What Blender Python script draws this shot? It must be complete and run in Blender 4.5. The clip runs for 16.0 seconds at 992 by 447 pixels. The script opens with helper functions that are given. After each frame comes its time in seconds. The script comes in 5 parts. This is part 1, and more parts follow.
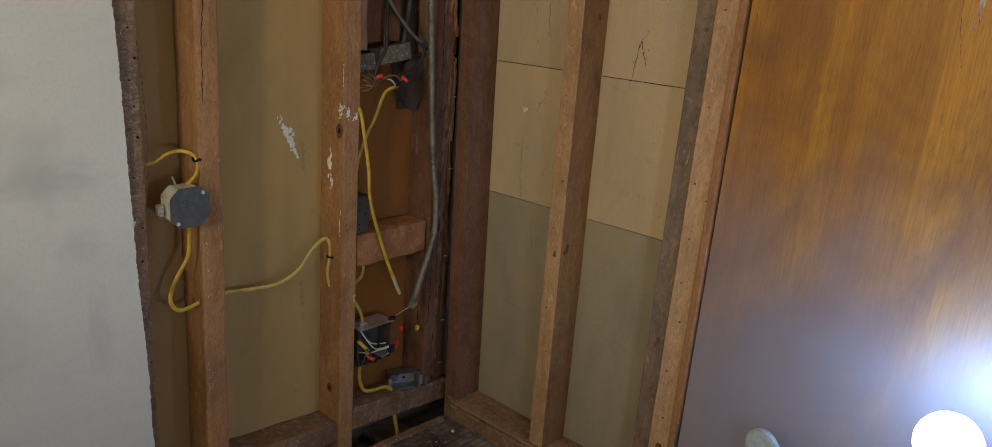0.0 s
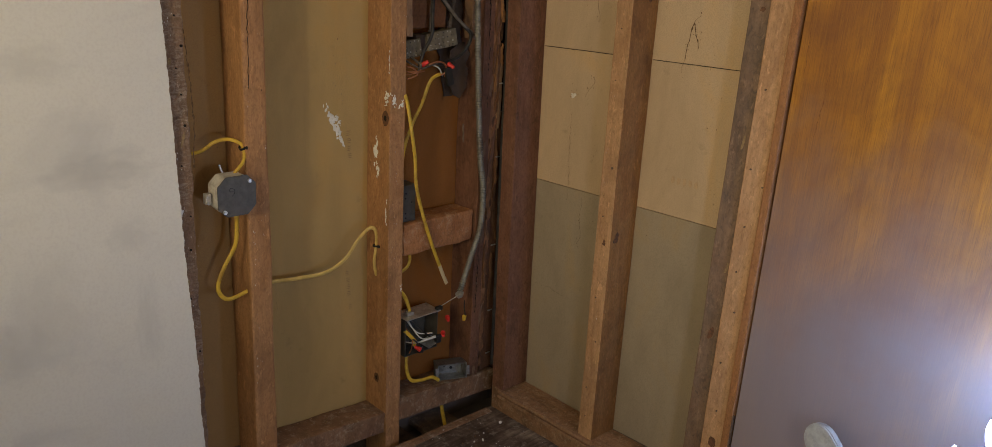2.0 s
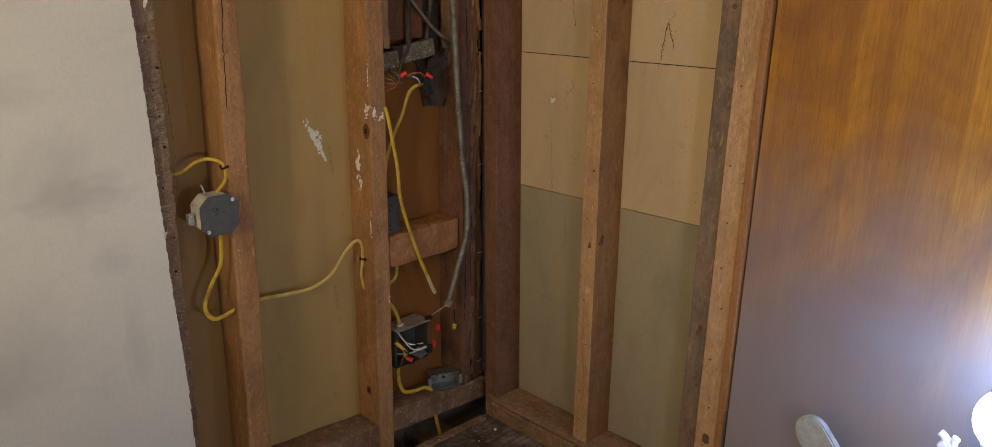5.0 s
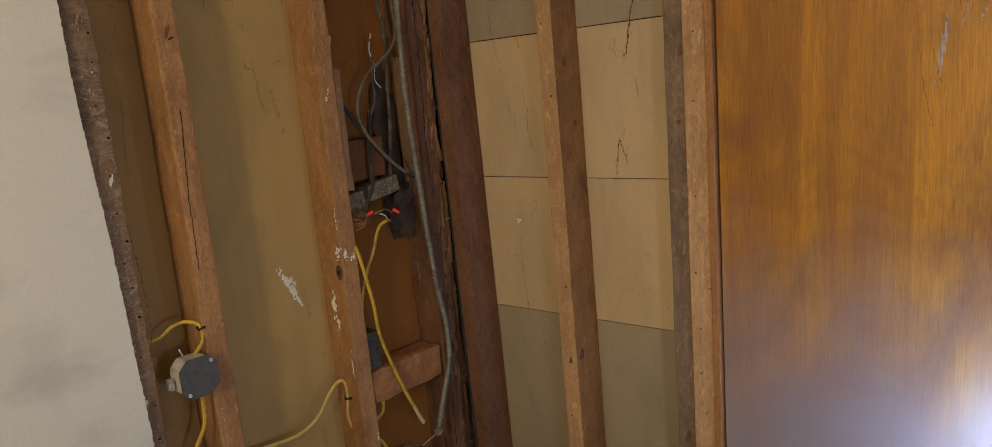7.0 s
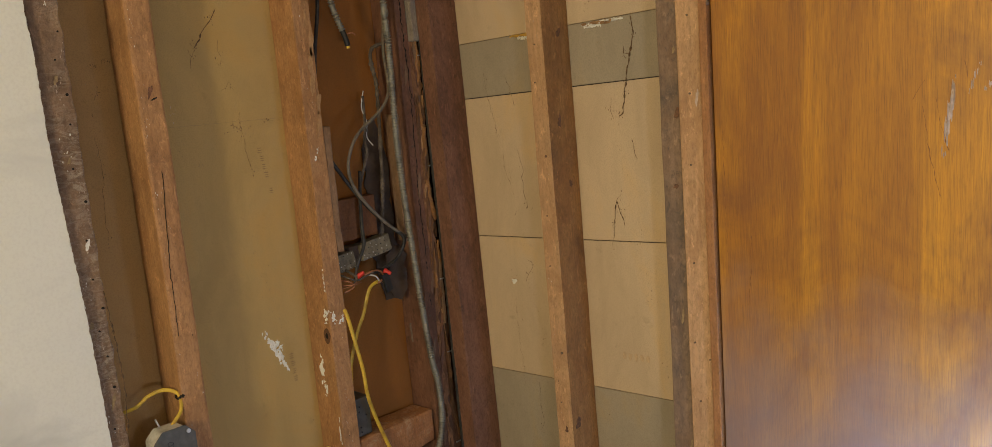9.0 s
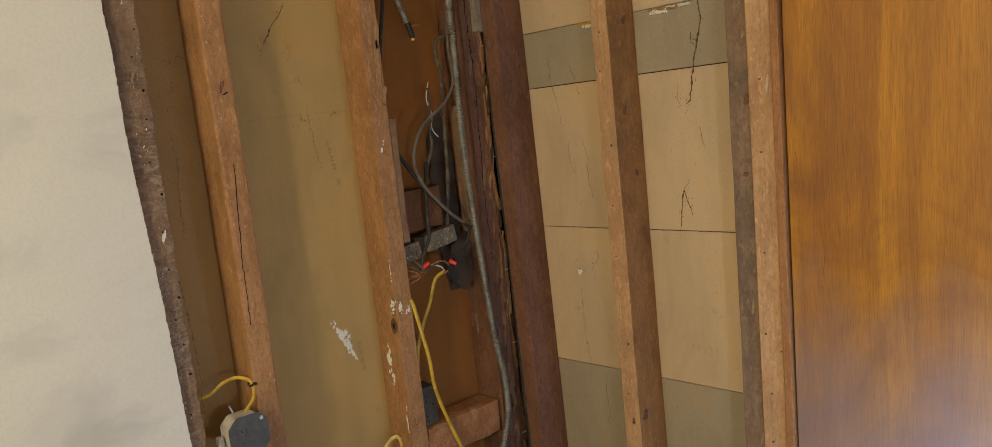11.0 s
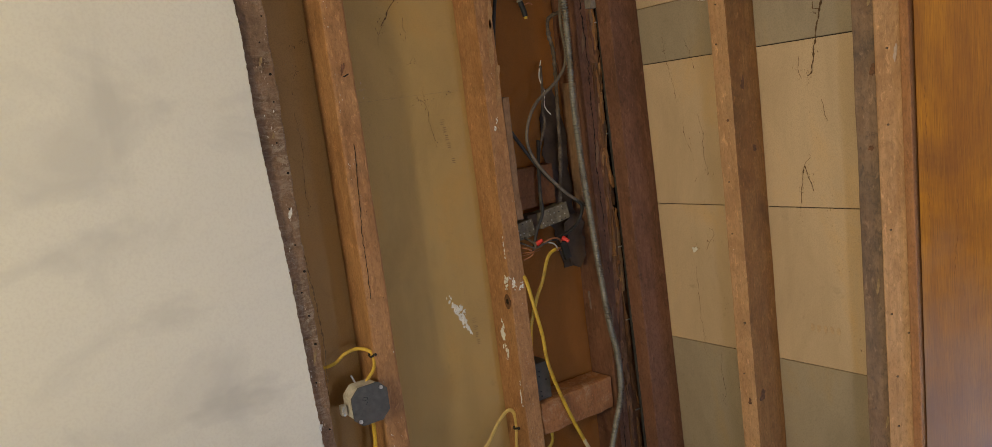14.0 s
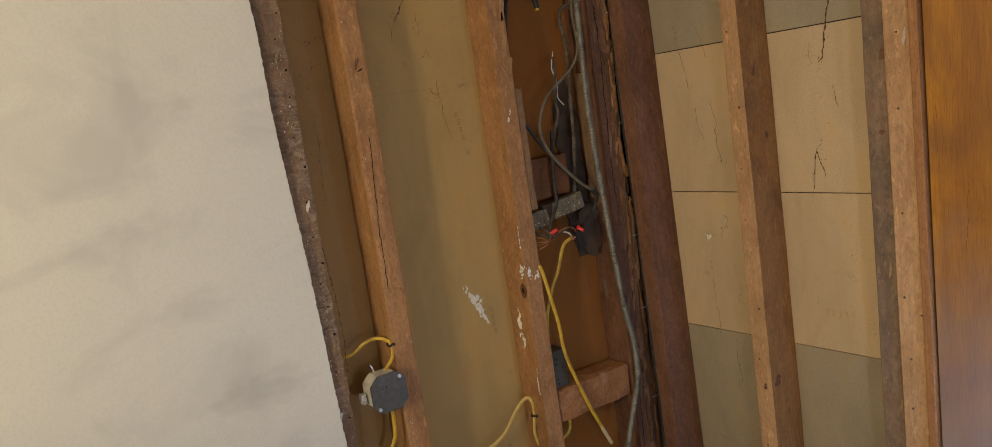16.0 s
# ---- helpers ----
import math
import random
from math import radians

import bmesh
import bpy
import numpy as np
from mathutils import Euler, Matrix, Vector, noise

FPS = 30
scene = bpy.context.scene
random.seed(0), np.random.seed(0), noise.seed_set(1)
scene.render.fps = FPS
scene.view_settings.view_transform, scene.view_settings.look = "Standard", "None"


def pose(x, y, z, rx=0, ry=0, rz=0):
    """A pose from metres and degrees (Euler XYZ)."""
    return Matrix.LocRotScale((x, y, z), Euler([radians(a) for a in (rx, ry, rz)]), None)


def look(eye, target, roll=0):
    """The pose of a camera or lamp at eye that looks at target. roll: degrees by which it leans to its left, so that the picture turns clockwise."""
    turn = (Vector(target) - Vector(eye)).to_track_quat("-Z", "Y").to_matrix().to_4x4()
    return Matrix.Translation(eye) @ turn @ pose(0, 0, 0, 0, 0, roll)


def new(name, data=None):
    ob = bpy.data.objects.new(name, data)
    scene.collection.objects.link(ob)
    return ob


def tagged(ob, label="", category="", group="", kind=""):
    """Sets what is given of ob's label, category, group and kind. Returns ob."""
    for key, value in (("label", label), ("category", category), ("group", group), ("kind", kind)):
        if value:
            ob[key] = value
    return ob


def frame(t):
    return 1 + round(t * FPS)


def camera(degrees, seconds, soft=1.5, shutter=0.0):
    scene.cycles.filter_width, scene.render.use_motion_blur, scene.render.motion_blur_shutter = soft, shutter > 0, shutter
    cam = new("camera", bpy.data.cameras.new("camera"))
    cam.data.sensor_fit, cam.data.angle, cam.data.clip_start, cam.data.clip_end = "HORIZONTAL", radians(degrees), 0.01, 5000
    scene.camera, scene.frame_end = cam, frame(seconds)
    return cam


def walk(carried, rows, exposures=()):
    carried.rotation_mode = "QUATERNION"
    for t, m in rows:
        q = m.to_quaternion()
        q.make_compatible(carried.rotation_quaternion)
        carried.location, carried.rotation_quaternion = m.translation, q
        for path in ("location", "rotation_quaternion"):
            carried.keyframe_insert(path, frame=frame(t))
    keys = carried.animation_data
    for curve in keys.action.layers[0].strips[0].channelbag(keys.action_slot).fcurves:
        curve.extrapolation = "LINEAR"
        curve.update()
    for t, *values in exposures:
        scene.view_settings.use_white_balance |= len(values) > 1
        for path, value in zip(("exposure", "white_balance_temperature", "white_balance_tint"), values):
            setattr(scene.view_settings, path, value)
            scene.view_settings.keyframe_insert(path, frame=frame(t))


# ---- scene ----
EXPOSURES = [(0.0, -0.48, 5450, 1), (0.5, -0.36, 5850, 6), (3.5, -0.35, 6100, 7), (6.5, -0.37, 6200, 7), (8.0, -0.37, 6250, 4), (8.5, -0.02, 6200, 3), (9.0, 0.02, 6200, 3), (12.5, 0.02, 6050, 4), (13.5, -0.10, 6050, 5), (16.0, -0.14, 6100, 6)]
cam = camera(60.3, 16.0, soft=0.7)
PATH = [
    (0, (1.834, -1.753, 1.424), (0.54, -0.349, 0.829), 4.2),
    (0.5, (1.817, -1.756, 1.427), (0.466, -0.403, 0.838), 3.2),
    (1, (1.81, -1.746, 1.409), (0.443, -0.41, 0.822), 3.2),
    (1.5, (1.809, -1.735, 1.406), (0.438, -0.407, 0.806), 3.1),
    (2, (1.806, -1.731, 1.403), (0.442, -0.406, 0.783), 3.1),
    (2.5, (1.805, -1.725, 1.396), (0.448, -0.398, 0.765), 2.7),
    (3, (1.801, -1.716, 1.391), (0.444, -0.394, 0.751), 2.1),
    (3.5, (1.8, -1.713, 1.394), (0.448, -0.39, 0.746), 1.7),
    (6, (1.834, -1.728, 1.408), (0.48, -0.369, 0.843), -0.7),
    (6.5, (1.838, -1.72, 1.425), (0.481, -0.35, 0.893), -2.5),
    (7, (1.859, -1.704, 1.497), (0.496, -0.295, 1.102), -5.3),
    (7.5, (1.851, -1.64, 1.509), (0.501, -0.206, 1.16), -5.4),
    (8, (1.85, -1.601, 1.514), (0.49, -0.173, 1.179), -5.5),
    (8.5, (1.839, -1.61, 1.521), (0.455, -0.197, 1.221), -5.3),
    (9, (1.839, -1.614, 1.536), (0.453, -0.203, 1.236), -5.1),
    (9.5, (1.848, -1.611, 1.537), (0.45, -0.21, 1.247), -5.4),
    (10, (1.837, -1.613, 1.538), (0.39, -0.261, 1.259), -6.0),
    (12.5, (1.835, -1.609, 1.518), (0.325, -0.338, 1.195), -6.1),
    (13, (1.837, -1.617, 1.527), (0.301, -0.378, 1.2), -6.3),
    (13.5, (1.843, -1.619, 1.528), (0.23, -0.481, 1.206), -7.0),
    (14, (1.849, -1.623, 1.527), (0.199, -0.538, 1.207), -7.3),
    (14.5, (1.862, -1.626, 1.526), (0.195, -0.568, 1.206), -7.6),
    (15, (1.873, -1.619, 1.524), (0.197, -0.578, 1.199), -7.8),
    (15.5, (1.881, -1.623, 1.526), (0.204, -0.585, 1.199), -8.2),
    (16, (1.882, -1.625, 1.522), (0.206, -0.585, 1.193), -8.4),
]
walk(cam, [(t, look(eye, target, roll)) for t, eye, target, roll in PATH], EXPOSURES)

# ---- light: a dim room with an unseen whitish lamp to the right, an unseen warm lamp and an LED work light by the door ----
world = bpy.data.worlds.new("world")
scene.world = world
world.use_nodes = True
world.node_tree.nodes["Background"].inputs[0].default_value = (0.9, 0.95, 1.0, 1)
world.node_tree.nodes["Background"].inputs[1].default_value = 0.02


def lamp(name, place, power, colour, size):
    data = bpy.data.lights.new(name, "POINT")
    data.energy, data.color, data.shadow_soft_size = power, colour, size
    ob = new(name, data)
    ob.matrix_world = pose(*place)
    return ob


lamp("warm_lamp_light", (1.6, -3.6, 1.6), 135, (1.0, 0.775, 0.45), 0.16)
lamp("room_lamp_light", (2.0, -1.2, 0.98), 18, (0.88, 0.90, 1.0), 0.05)
GLOBE = 105.0

# ---- materials ----
class Nodes:
    """A short way to write a node material."""

    def __init__(self, name, rough=0.7, metal=0.0, spec=0.3, made=None):
        self.mat = made or bpy.data.materials.new(name)
        self.mat.use_nodes = True
        self.tree = self.mat.node_tree
        self.bsdf = self.tree.nodes["Principled BSDF"]
        self.bsdf.inputs["Roughness"].default_value = rough
        self.bsdf.inputs["Metallic"].default_value = metal
        self.bsdf.inputs["Specular IOR Level"].default_value = spec

    def add(self, kind, **values):
        node = self.tree.nodes.new(kind)
        for key, value in values.items():
            node.inputs[key.replace("_", " ")].default_value = value
        return node

    def link(self, a, b):
        self.tree.links.new(a, b)

    def coords(self, scale=(1, 1, 1), shift=True):
        """Object coordinates in metres, moved about by the object's random number."""
        tex, mapping = self.add("ShaderNodeTexCoord"), self.add("ShaderNodeMapping", Scale=scale)
        self.link(tex.outputs["Object"], mapping.inputs["Vector"])
        if shift:
            info, times = self.add("ShaderNodeObjectInfo"), self.add("ShaderNodeMath")
            times.operation = "MULTIPLY"
            times.inputs[1].default_value = 37.0
            self.link(info.outputs["Random"], times.inputs[0])
            self.link(times.outputs[0], mapping.inputs["Location"])
        return mapping.outputs[0]

    def noise(self, at, scale, detail=4.0, rough=0.55, warp=0.0):
        node = self.add("ShaderNodeTexNoise", Scale=scale, Detail=detail, Roughness=rough, Distortion=warp)
        self.link(at, node.inputs["Vector"])
        return node.outputs["Fac"]

    def ramp(self, value, stops):
        node = self.add("ShaderNodeValToRGB")
        ramp = node.color_ramp
        while len(ramp.elements) < len(stops):
            ramp.elements.new(0.5)
        for element, (place, colour) in zip(ramp.elements, stops):
            element.position = place
            element.color = (*colour, 1) if len(colour) == 3 else colour
        self.link(value, node.inputs["Fac"])
        return node.outputs["Color"]

    def spot(self, centre, size, strong):
        """A soft rubbed patch with a ragged outline round one place of the object."""
        tex, ball = self.add("ShaderNodeTexCoord"), self.tree.nodes.new("ShaderNodeTexGradient")
        ball.gradient_type = "SPHERICAL"
        place = self.add("ShaderNodeMapping", Location=tuple(-c / k for c, k in zip(centre, size)), Scale=tuple(1 / k for k in size))
        self.link(tex.outputs["Object"], place.inputs["Vector"])
        ragged, shift = self.add("ShaderNodeTexNoise", Scale=2.2, Detail=5.0), self.tree.nodes.new("ShaderNodeVectorMath")
        self.link(place.outputs[0], ragged.inputs["Vector"])
        shift.operation = "MULTIPLY_ADD"
        shift.inputs[1].default_value = (0.0, 1.3, 1.3)
        centred = self.tree.nodes.new("ShaderNodeVectorMath")
        centred.operation = "SUBTRACT"
        centred.inputs[1].default_value = (0.5, 0.5, 0.5)
        self.link(ragged.outputs["Color"], centred.inputs[0])
        self.link(centred.outputs[0], shift.inputs[0])
        self.link(place.outputs[0], shift.inputs[2])
        self.link(shift.outputs[0], ball.inputs["Vector"])
        return self.ramp(ball.outputs["Fac"], [(0.0, (0, 0, 0)), (0.75, (strong,) * 3)])

    def mix(self, fac, a, b, how="MIX"):
        node = self.tree.nodes.new("ShaderNodeMix")
        node.data_type, node.blend_type = "RGBA", how
        for value, at in ((fac, 0), (a, 6), (b, 7)):
            if isinstance(value, (int, float)):
                node.inputs[at].default_value = value
            elif isinstance(value, tuple):
                node.inputs[at].default_value = (*value, 1)
            else:
                self.link(value, node.inputs[at])
        return node.outputs[2]

    def colour(self, value):
        if isinstance(value, tuple):
            self.bsdf.inputs["Base Color"].default_value = (*value, 1)
        else:
            self.link(value, self.bsdf.inputs["Base Color"])

    def bump(self, height, strength=0.3, distance=0.002):
        node = self.add("ShaderNodeBump", Strength=strength, Distance=distance)
        self.link(height, node.inputs["Height"])
        self.link(node.outputs[0], self.bsdf.inputs["Normal"])

    def roughness(self, value, low, high):
        node = self.add("ShaderNodeMapRange")
        node.inputs["To Min"].default_value, node.inputs["To Max"].default_value = low, high
        self.link(value, node.inputs["Value"])
        self.link(node.outputs[0], self.bsdf.inputs["Roughness"])


def shade(c, k):
    return tuple(min(1.0, v * k) for v in c)


def wood(name, base, dirt=(0.06, 0.04, 0.03), dirty=0.35, rough=0.75, along=2, grain=1.0, speck=0.38):
    """Sawn lumber: fibres along one axis, broad year rings, stains and grime."""
    m = Nodes(name, rough)
    long = [9.0, 9.0, 9.0]
    long[along] = 0.55
    fibre_scale = [140.0, 140.0, 140.0]
    fibre_scale[along] = 3.0
    rings = m.noise(m.coords(tuple(long)), 2.2 * grain, 5, 0.6, 1.4)
    fibre = m.noise(m.coords(tuple(fibre_scale)), 1.0, 4, 0.7)
    blotch = m.noise(m.coords((1, 1, 0.6)), 9.0, 7, 0.72, 0.6)
    body = m.ramp(rings, [(0.28, shade(base, 0.86)), (0.45, base), (0.6, shade(base, 1.07)), (0.74, shade(base, 0.92))])
    body = m.mix(m.ramp(fibre, [(0.30, (0.5,) * 3), (0.56, (1.0,) * 3)]), shade(base, 0.66), body)
    cloud = m.noise(m.coords((1, 1, 0.38)), 13.0, 6, 0.66, 1.1)
    body = m.mix(m.ramp(cloud, [(0.36, (0.75,) * 3), (0.56, (0, 0, 0))]), body, (base[0] * 0.74, base[1] * 0.66, base[2] * 0.6))
    worn = m.noise(m.coords((1, 1, 0.5)), 21.0, 7, 0.72, 0.8)
    body = m.mix(m.ramp(worn, [(0.55, (0, 0, 0)), (0.72, (0.5,) * 3)]), body, (base[0] * 1.35, base[1] * 1.38, base[2] * 1.4))
    grime = m.ramp(blotch, [(0.47, (0, 0, 0)), (0.72, (dirty,) * 3)])
    body = m.mix(grime, body, dirt)
    specks = m.noise(m.coords((1, 1, 0.7)), 55.0, 7, 0.78, 0.6)
    body = m.mix(m.ramp(specks, [(0.53, (0, 0, 0)), (0.70, (speck,) * 3)]), body, dirt)
    pits = m.noise(m.coords((1, 1, 0.45)), 190.0, 5, 0.8, 0.4)
    body = m.mix(m.ramp(pits, [(0.34, (0.6,) * 3), (0.52, (0, 0, 0))]), body, shade(base, 0.42))
    scuffs = m.noise(m.coords((70, 70, 30)), 1.0, 6, 0.78, 0.5)
    m.colour(m.mix(m.ramp(scuffs, [(0.56, (0, 0, 0)), (0.70, (0.6,) * 3)]), body, shade(base, 1.75)))
    m.roughness(blotch, rough - 0.12, rough + 0.15)
    m.bump(m.mix(0.5, fibre, pits), 0.9, 0.002)
    return m.mat


def board(name, base, speck=0.25, warm=(1.0, 0.9, 0.72)):
    """The paper back of gypsum board: plain, a little blotched, specked with old dust."""
    m = Nodes(name, 0.85, spec=0.15)
    cloud = m.noise(m.coords((1, 1, 0.5)), 5.0, 6, 0.65, 0.8)
    fine = m.noise(m.coords(), 330.0, 4, 0.75)
    spots = m.noise(m.coords(), 26.0, 5, 0.72)
    runs = m.noise(m.coords((14, 14, 1.2)), 1.0, 4, 0.6)
    body = m.ramp(cloud, [(0.3, shade(base, 0.82)), (0.55, base), (0.75, tuple(a * b * 1.08 for a, b in zip(base, warm)))])
    body = m.mix(m.ramp(runs, [(0.52, (0, 0, 0)), (0.75, (0.35,) * 3)]), body, shade(base, 0.72))
    body = m.mix(m.ramp(spots, [(0.62, (0, 0, 0)), (0.72, (speck,) * 3)]), body, shade(base, 0.3))
    m.colour(m.mix(m.ramp(fine, [(0.36, (0.45,) * 3), (0.56, (0, 0, 0))]), body, shade(base, 0.62)))
    m.bump(fine, 0.12, 0.0006)
    return m.mat


def plain(name, base, rough=0.6, metal=0.0, spec=0.4, vary=0.15, scale=40.0, grime=None, bump=0.0):
    m = Nodes(name, rough, metal, spec)
    cloud = m.noise(m.coords(), scale, 5, 0.65)
    body = m.ramp(cloud, [(0.3, shade(base, 1 - vary)), (0.7, shade(base, 1 + vary))])
    if grime:
        body = m.mix(m.ramp(m.noise(m.coords(), scale * 0.35, 6, 0.7), [(0.48, (0, 0, 0)), (0.66, (0.75,) * 3)]), body, grime)
    m.colour(body)
    m.roughness(cloud, max(0.05, rough - 0.1), min(1.0, rough + 0.15))
    if bump:
        m.bump(cloud, bump, 0.001)
    return m.mat


def plaster_paint():
    """Old off-white wall paint with grey rubbed patches."""
    m = Nodes("wall_paint", 0.6, spec=0.25)
    patch = m.noise(m.coords((1, 2.2, 3.2), False), 1.5, 4, 0.55, 0.5)
    fine = m.noise(m.coords((1, 1, 1), False), 160, 3, 0.6)
    mid = m.noise(m.coords((1, 1, 1), False), 9, 5, 0.6)
    body = m.ramp(patch, [(0.33, (0.61, 0.605, 0.57)), (0.47, (0.715, 0.705, 0.65)), (0.7, (0.74, 0.73, 0.67))])
    body = m.mix(m.ramp(mid, [(0.6, (0, 0, 0)), (0.8, (0.35,) * 3)]), body, (0.66, 0.63, 0.57))
    for y, z, wide, high, strong in ((-1.14, 0.92, 0.13, 0.055, 0.6), (-1.09, 0.765, 0.06, 0.05, 0.35), (-1.063, 0.556, 0.035, 0.14, 0.32), (-1.29, 1.58, 0.03, 0.26, 0.18), (-1.25, 1.14, 0.09, 0.05, 0.35), (-1.27, 0.62, 0.10, 0.16, 0.3)):
        body = m.mix(m.spot((0, y, z), (0.5, wide, high), strong), body, (0.47, 0.47, 0.45))
    m.colour(m.mix(m.ramp(fine, [(0.35, (0.28,) * 3), (0.55, (0, 0, 0))]), body, (0.60, 0.575, 0.53)))
    m.bump(fine, 0.15, 0.001)
    return m.mat


def door_veneer():
    """Varnished lauan veneer: orange-brown, fine upright pores, darker cloudy figure, satin gloss."""
    m = Nodes("door_veneer", 0.5, spec=0.3)
    at = m.coords((1, 1, 1), False)
    pores = m.noise(m.coords((520, 1, 18), False), 1.0, 4, 0.7, 0.3)
    streak = m.noise(m.coords((95, 1, 2.2), False), 1.0, 6, 0.72, 0.8)
    figure = m.noise(m.coords((8, 1, 0.9), False), 1.0, 5, 0.6, 1.2)
    cloud = m.noise(m.coords((3.4, 1, 1.9), False), 1.0, 6, 0.62, 1.4)
    body = m.ramp(figure, [(0.25, (0.27, 0.098, 0.010)), (0.44, (0.38, 0.152, 0.008)), (0.62, (0.54, 0.236, 0.008)), (0.8, (0.35, 0.140, 0.010))])
    body = m.mix(m.ramp(streak, [(0.36, (0.42,) * 3), (0.60, (0, 0, 0))]), body, (0.20, 0.075, 0.014))
    body = m.mix(m.ramp(cloud, [(0.33, (0.8,) * 3), (0.55, (0, 0, 0))]), body, (0.17, 0.062, 0.018))
    body = m.mix(m.ramp(pores, [(0.38, (0.42,) * 3), (0.52, (0, 0, 0))]), body, (0.12, 0.042, 0.010))
    glint = m.noise(m.coords((380, 1, 16), False), 1.0, 4, 0.7)
    body = m.mix(m.ramp(glint, [(0.54, (0, 0, 0)), (0.72, (0.22,) * 3)]), body, (0.66, 0.35, 0.03))
    # work light haze painted onto the lower veneer, grey with sheen, in an uneven line
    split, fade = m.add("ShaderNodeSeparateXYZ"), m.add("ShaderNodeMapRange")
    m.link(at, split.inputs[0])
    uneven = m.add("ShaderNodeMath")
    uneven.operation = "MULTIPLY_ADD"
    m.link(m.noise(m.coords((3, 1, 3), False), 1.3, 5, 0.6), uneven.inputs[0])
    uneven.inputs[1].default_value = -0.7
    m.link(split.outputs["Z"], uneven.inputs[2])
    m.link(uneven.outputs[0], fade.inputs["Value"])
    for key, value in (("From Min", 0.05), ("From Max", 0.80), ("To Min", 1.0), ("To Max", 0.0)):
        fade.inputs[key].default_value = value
    # share of the painted haze, strongest at the bottom
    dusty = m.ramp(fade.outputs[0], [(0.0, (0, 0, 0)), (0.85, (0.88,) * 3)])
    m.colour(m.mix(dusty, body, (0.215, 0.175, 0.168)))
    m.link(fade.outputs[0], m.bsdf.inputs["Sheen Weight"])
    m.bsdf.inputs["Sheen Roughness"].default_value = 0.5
    m.bsdf.inputs["Coat Weight"].default_value = 0.5
    m.bsdf.inputs["Coat Roughness"].default_value = 0.40
    m.roughness(m.noise(at, 7, 4), 0.42, 0.6)
    m.bump(pores, 0.18, 0.0008)
    return m.mat


def floor_dirt():
    m = Nodes("floor_boards", 0.85, spec=0.2)
    cloud = m.noise(m.coords((1, 1, 1), False), 6, 6, 0.7, 0.6)
    grain = m.noise(m.coords((70, 3, 70), False), 1.0, 4, 0.65)
    chips = m.noise(m.coords((1, 1, 1), False), 34, 6, 0.75)
    body = m.ramp(cloud, [(0.35, (0.075, 0.05, 0.037)), (0.5, (0.17, 0.12, 0.088)), (0.66, (0.36, 0.29, 0.22))])
    body = m.mix(m.ramp(grain, [(0.4, (0.6,) * 3), (0.6, (0, 0, 0))]), body, (0.04, 0.026, 0.02))
    m.colour(m.mix(m.ramp(chips, [(0.54, (0, 0, 0)), (0.66, (0.75,) * 3)]), body, (0.33, 0.28, 0.22)))
    m.bump(chips, 0.5, 0.003)
    return m.mat


PAINT, VENEER, FLOOR = plaster_paint(), door_veneer(), floor_dirt()
STUD_BROWN = wood("stud_brown", (0.45, 0.243, 0.108), (0.085, 0.045, 0.028), 0.5)
STUD_RED = wood("stud_red", (0.215, 0.105, 0.062), (0.03, 0.018, 0.013), 0.55, speck=0.6)
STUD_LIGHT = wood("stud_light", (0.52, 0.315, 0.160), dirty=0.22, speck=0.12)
# darker, grimier copy of the tan wood; the side's shade is in its colour
STUD_SHADED_SIDE = wood("stud_shaded_side", (0.33, 0.165, 0.055), (0.07, 0.04, 0.025), 0.6, grain=1.6)
STUD_GREY = wood("stud_grey", (0.25, 0.165, 0.105), (0.085, 0.07, 0.057), 0.9, grain=1.5, speck=0.9)


def bark():
    """Rough-sawn face with cross ripples and grey plaster dust rubbed in."""
    mat = wood("stud_rough", (0.29, 0.185, 0.12), (0.05, 0.035, 0.026), 0.7, 0.85, grain=2.2)
    m = Nodes("stud_rough", 0.9, made=mat)
    before = m.bsdf.inputs["Base Color"].links[0].from_socket
    ripple = m.noise(m.coords((34, 34, 75)), 1.0, 7, 0.78, 1.2)
    dust = m.noise(m.coords((1, 1, 0.5)), 8.0, 5, 0.6)
    mask = m.mix(1.0, m.ramp(ripple, [(0.47, (0, 0, 0)), (0.66, (0.8,) * 3)]), m.ramp(dust, [(0.38, (0.15,) * 3), (0.62, (1, 1, 1))]), "MULTIPLY")
    m.colour(m.mix(mask, before, (0.55, 0.47, 0.37)))
    m.bump(ripple, 1.0, 0.006)
    return mat


STUD_BARK = bark()


def dusty_plate(name, base, along, dusty=(0.36, 0.29, 0.21), dirt=(0.04, 0.028, 0.02)):
    """Rough plate timber with dust and plaster rubbed into it."""
    mat = wood(name, base, dirt, 0.65, along=along)
    m = Nodes(name, 0.8, made=mat)
    before = m.bsdf.inputs["Base Color"].links[0].from_socket
    dust = m.noise(m.coords(), 30.0, 7, 0.8, 0.5)
    m.colour(m.mix(m.ramp(dust, [(0.52, (0, 0, 0)), (0.66, (0.65,) * 3)]), before, dusty))
    return mat


PLATE_WOOD = dusty_plate("plate_wood", (0.27, 0.155, 0.088), 1, (0.46, 0.38, 0.28))
PLATE_WOOD_X = dusty_plate("plate_wood_x", (0.36, 0.21, 0.115), 0, (0.48, 0.36, 0.24))
BLOCK_WOOD = dusty_plate("block_wood", (0.40, 0.185, 0.075), 1, (0.48, 0.33, 0.2), (0.12, 0.065, 0.035))
JAMB_WOOD = wood("jamb_wood", (0.36, 0.17, 0.065), dirty=0.1, rough=0.5)
BOARD_TAN = board("board_tan", (0.59, 0.455, 0.30))
BOARD_GREY = board("board_grey", (0.38, 0.32, 0.235))
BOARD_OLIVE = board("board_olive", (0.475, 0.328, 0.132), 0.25)
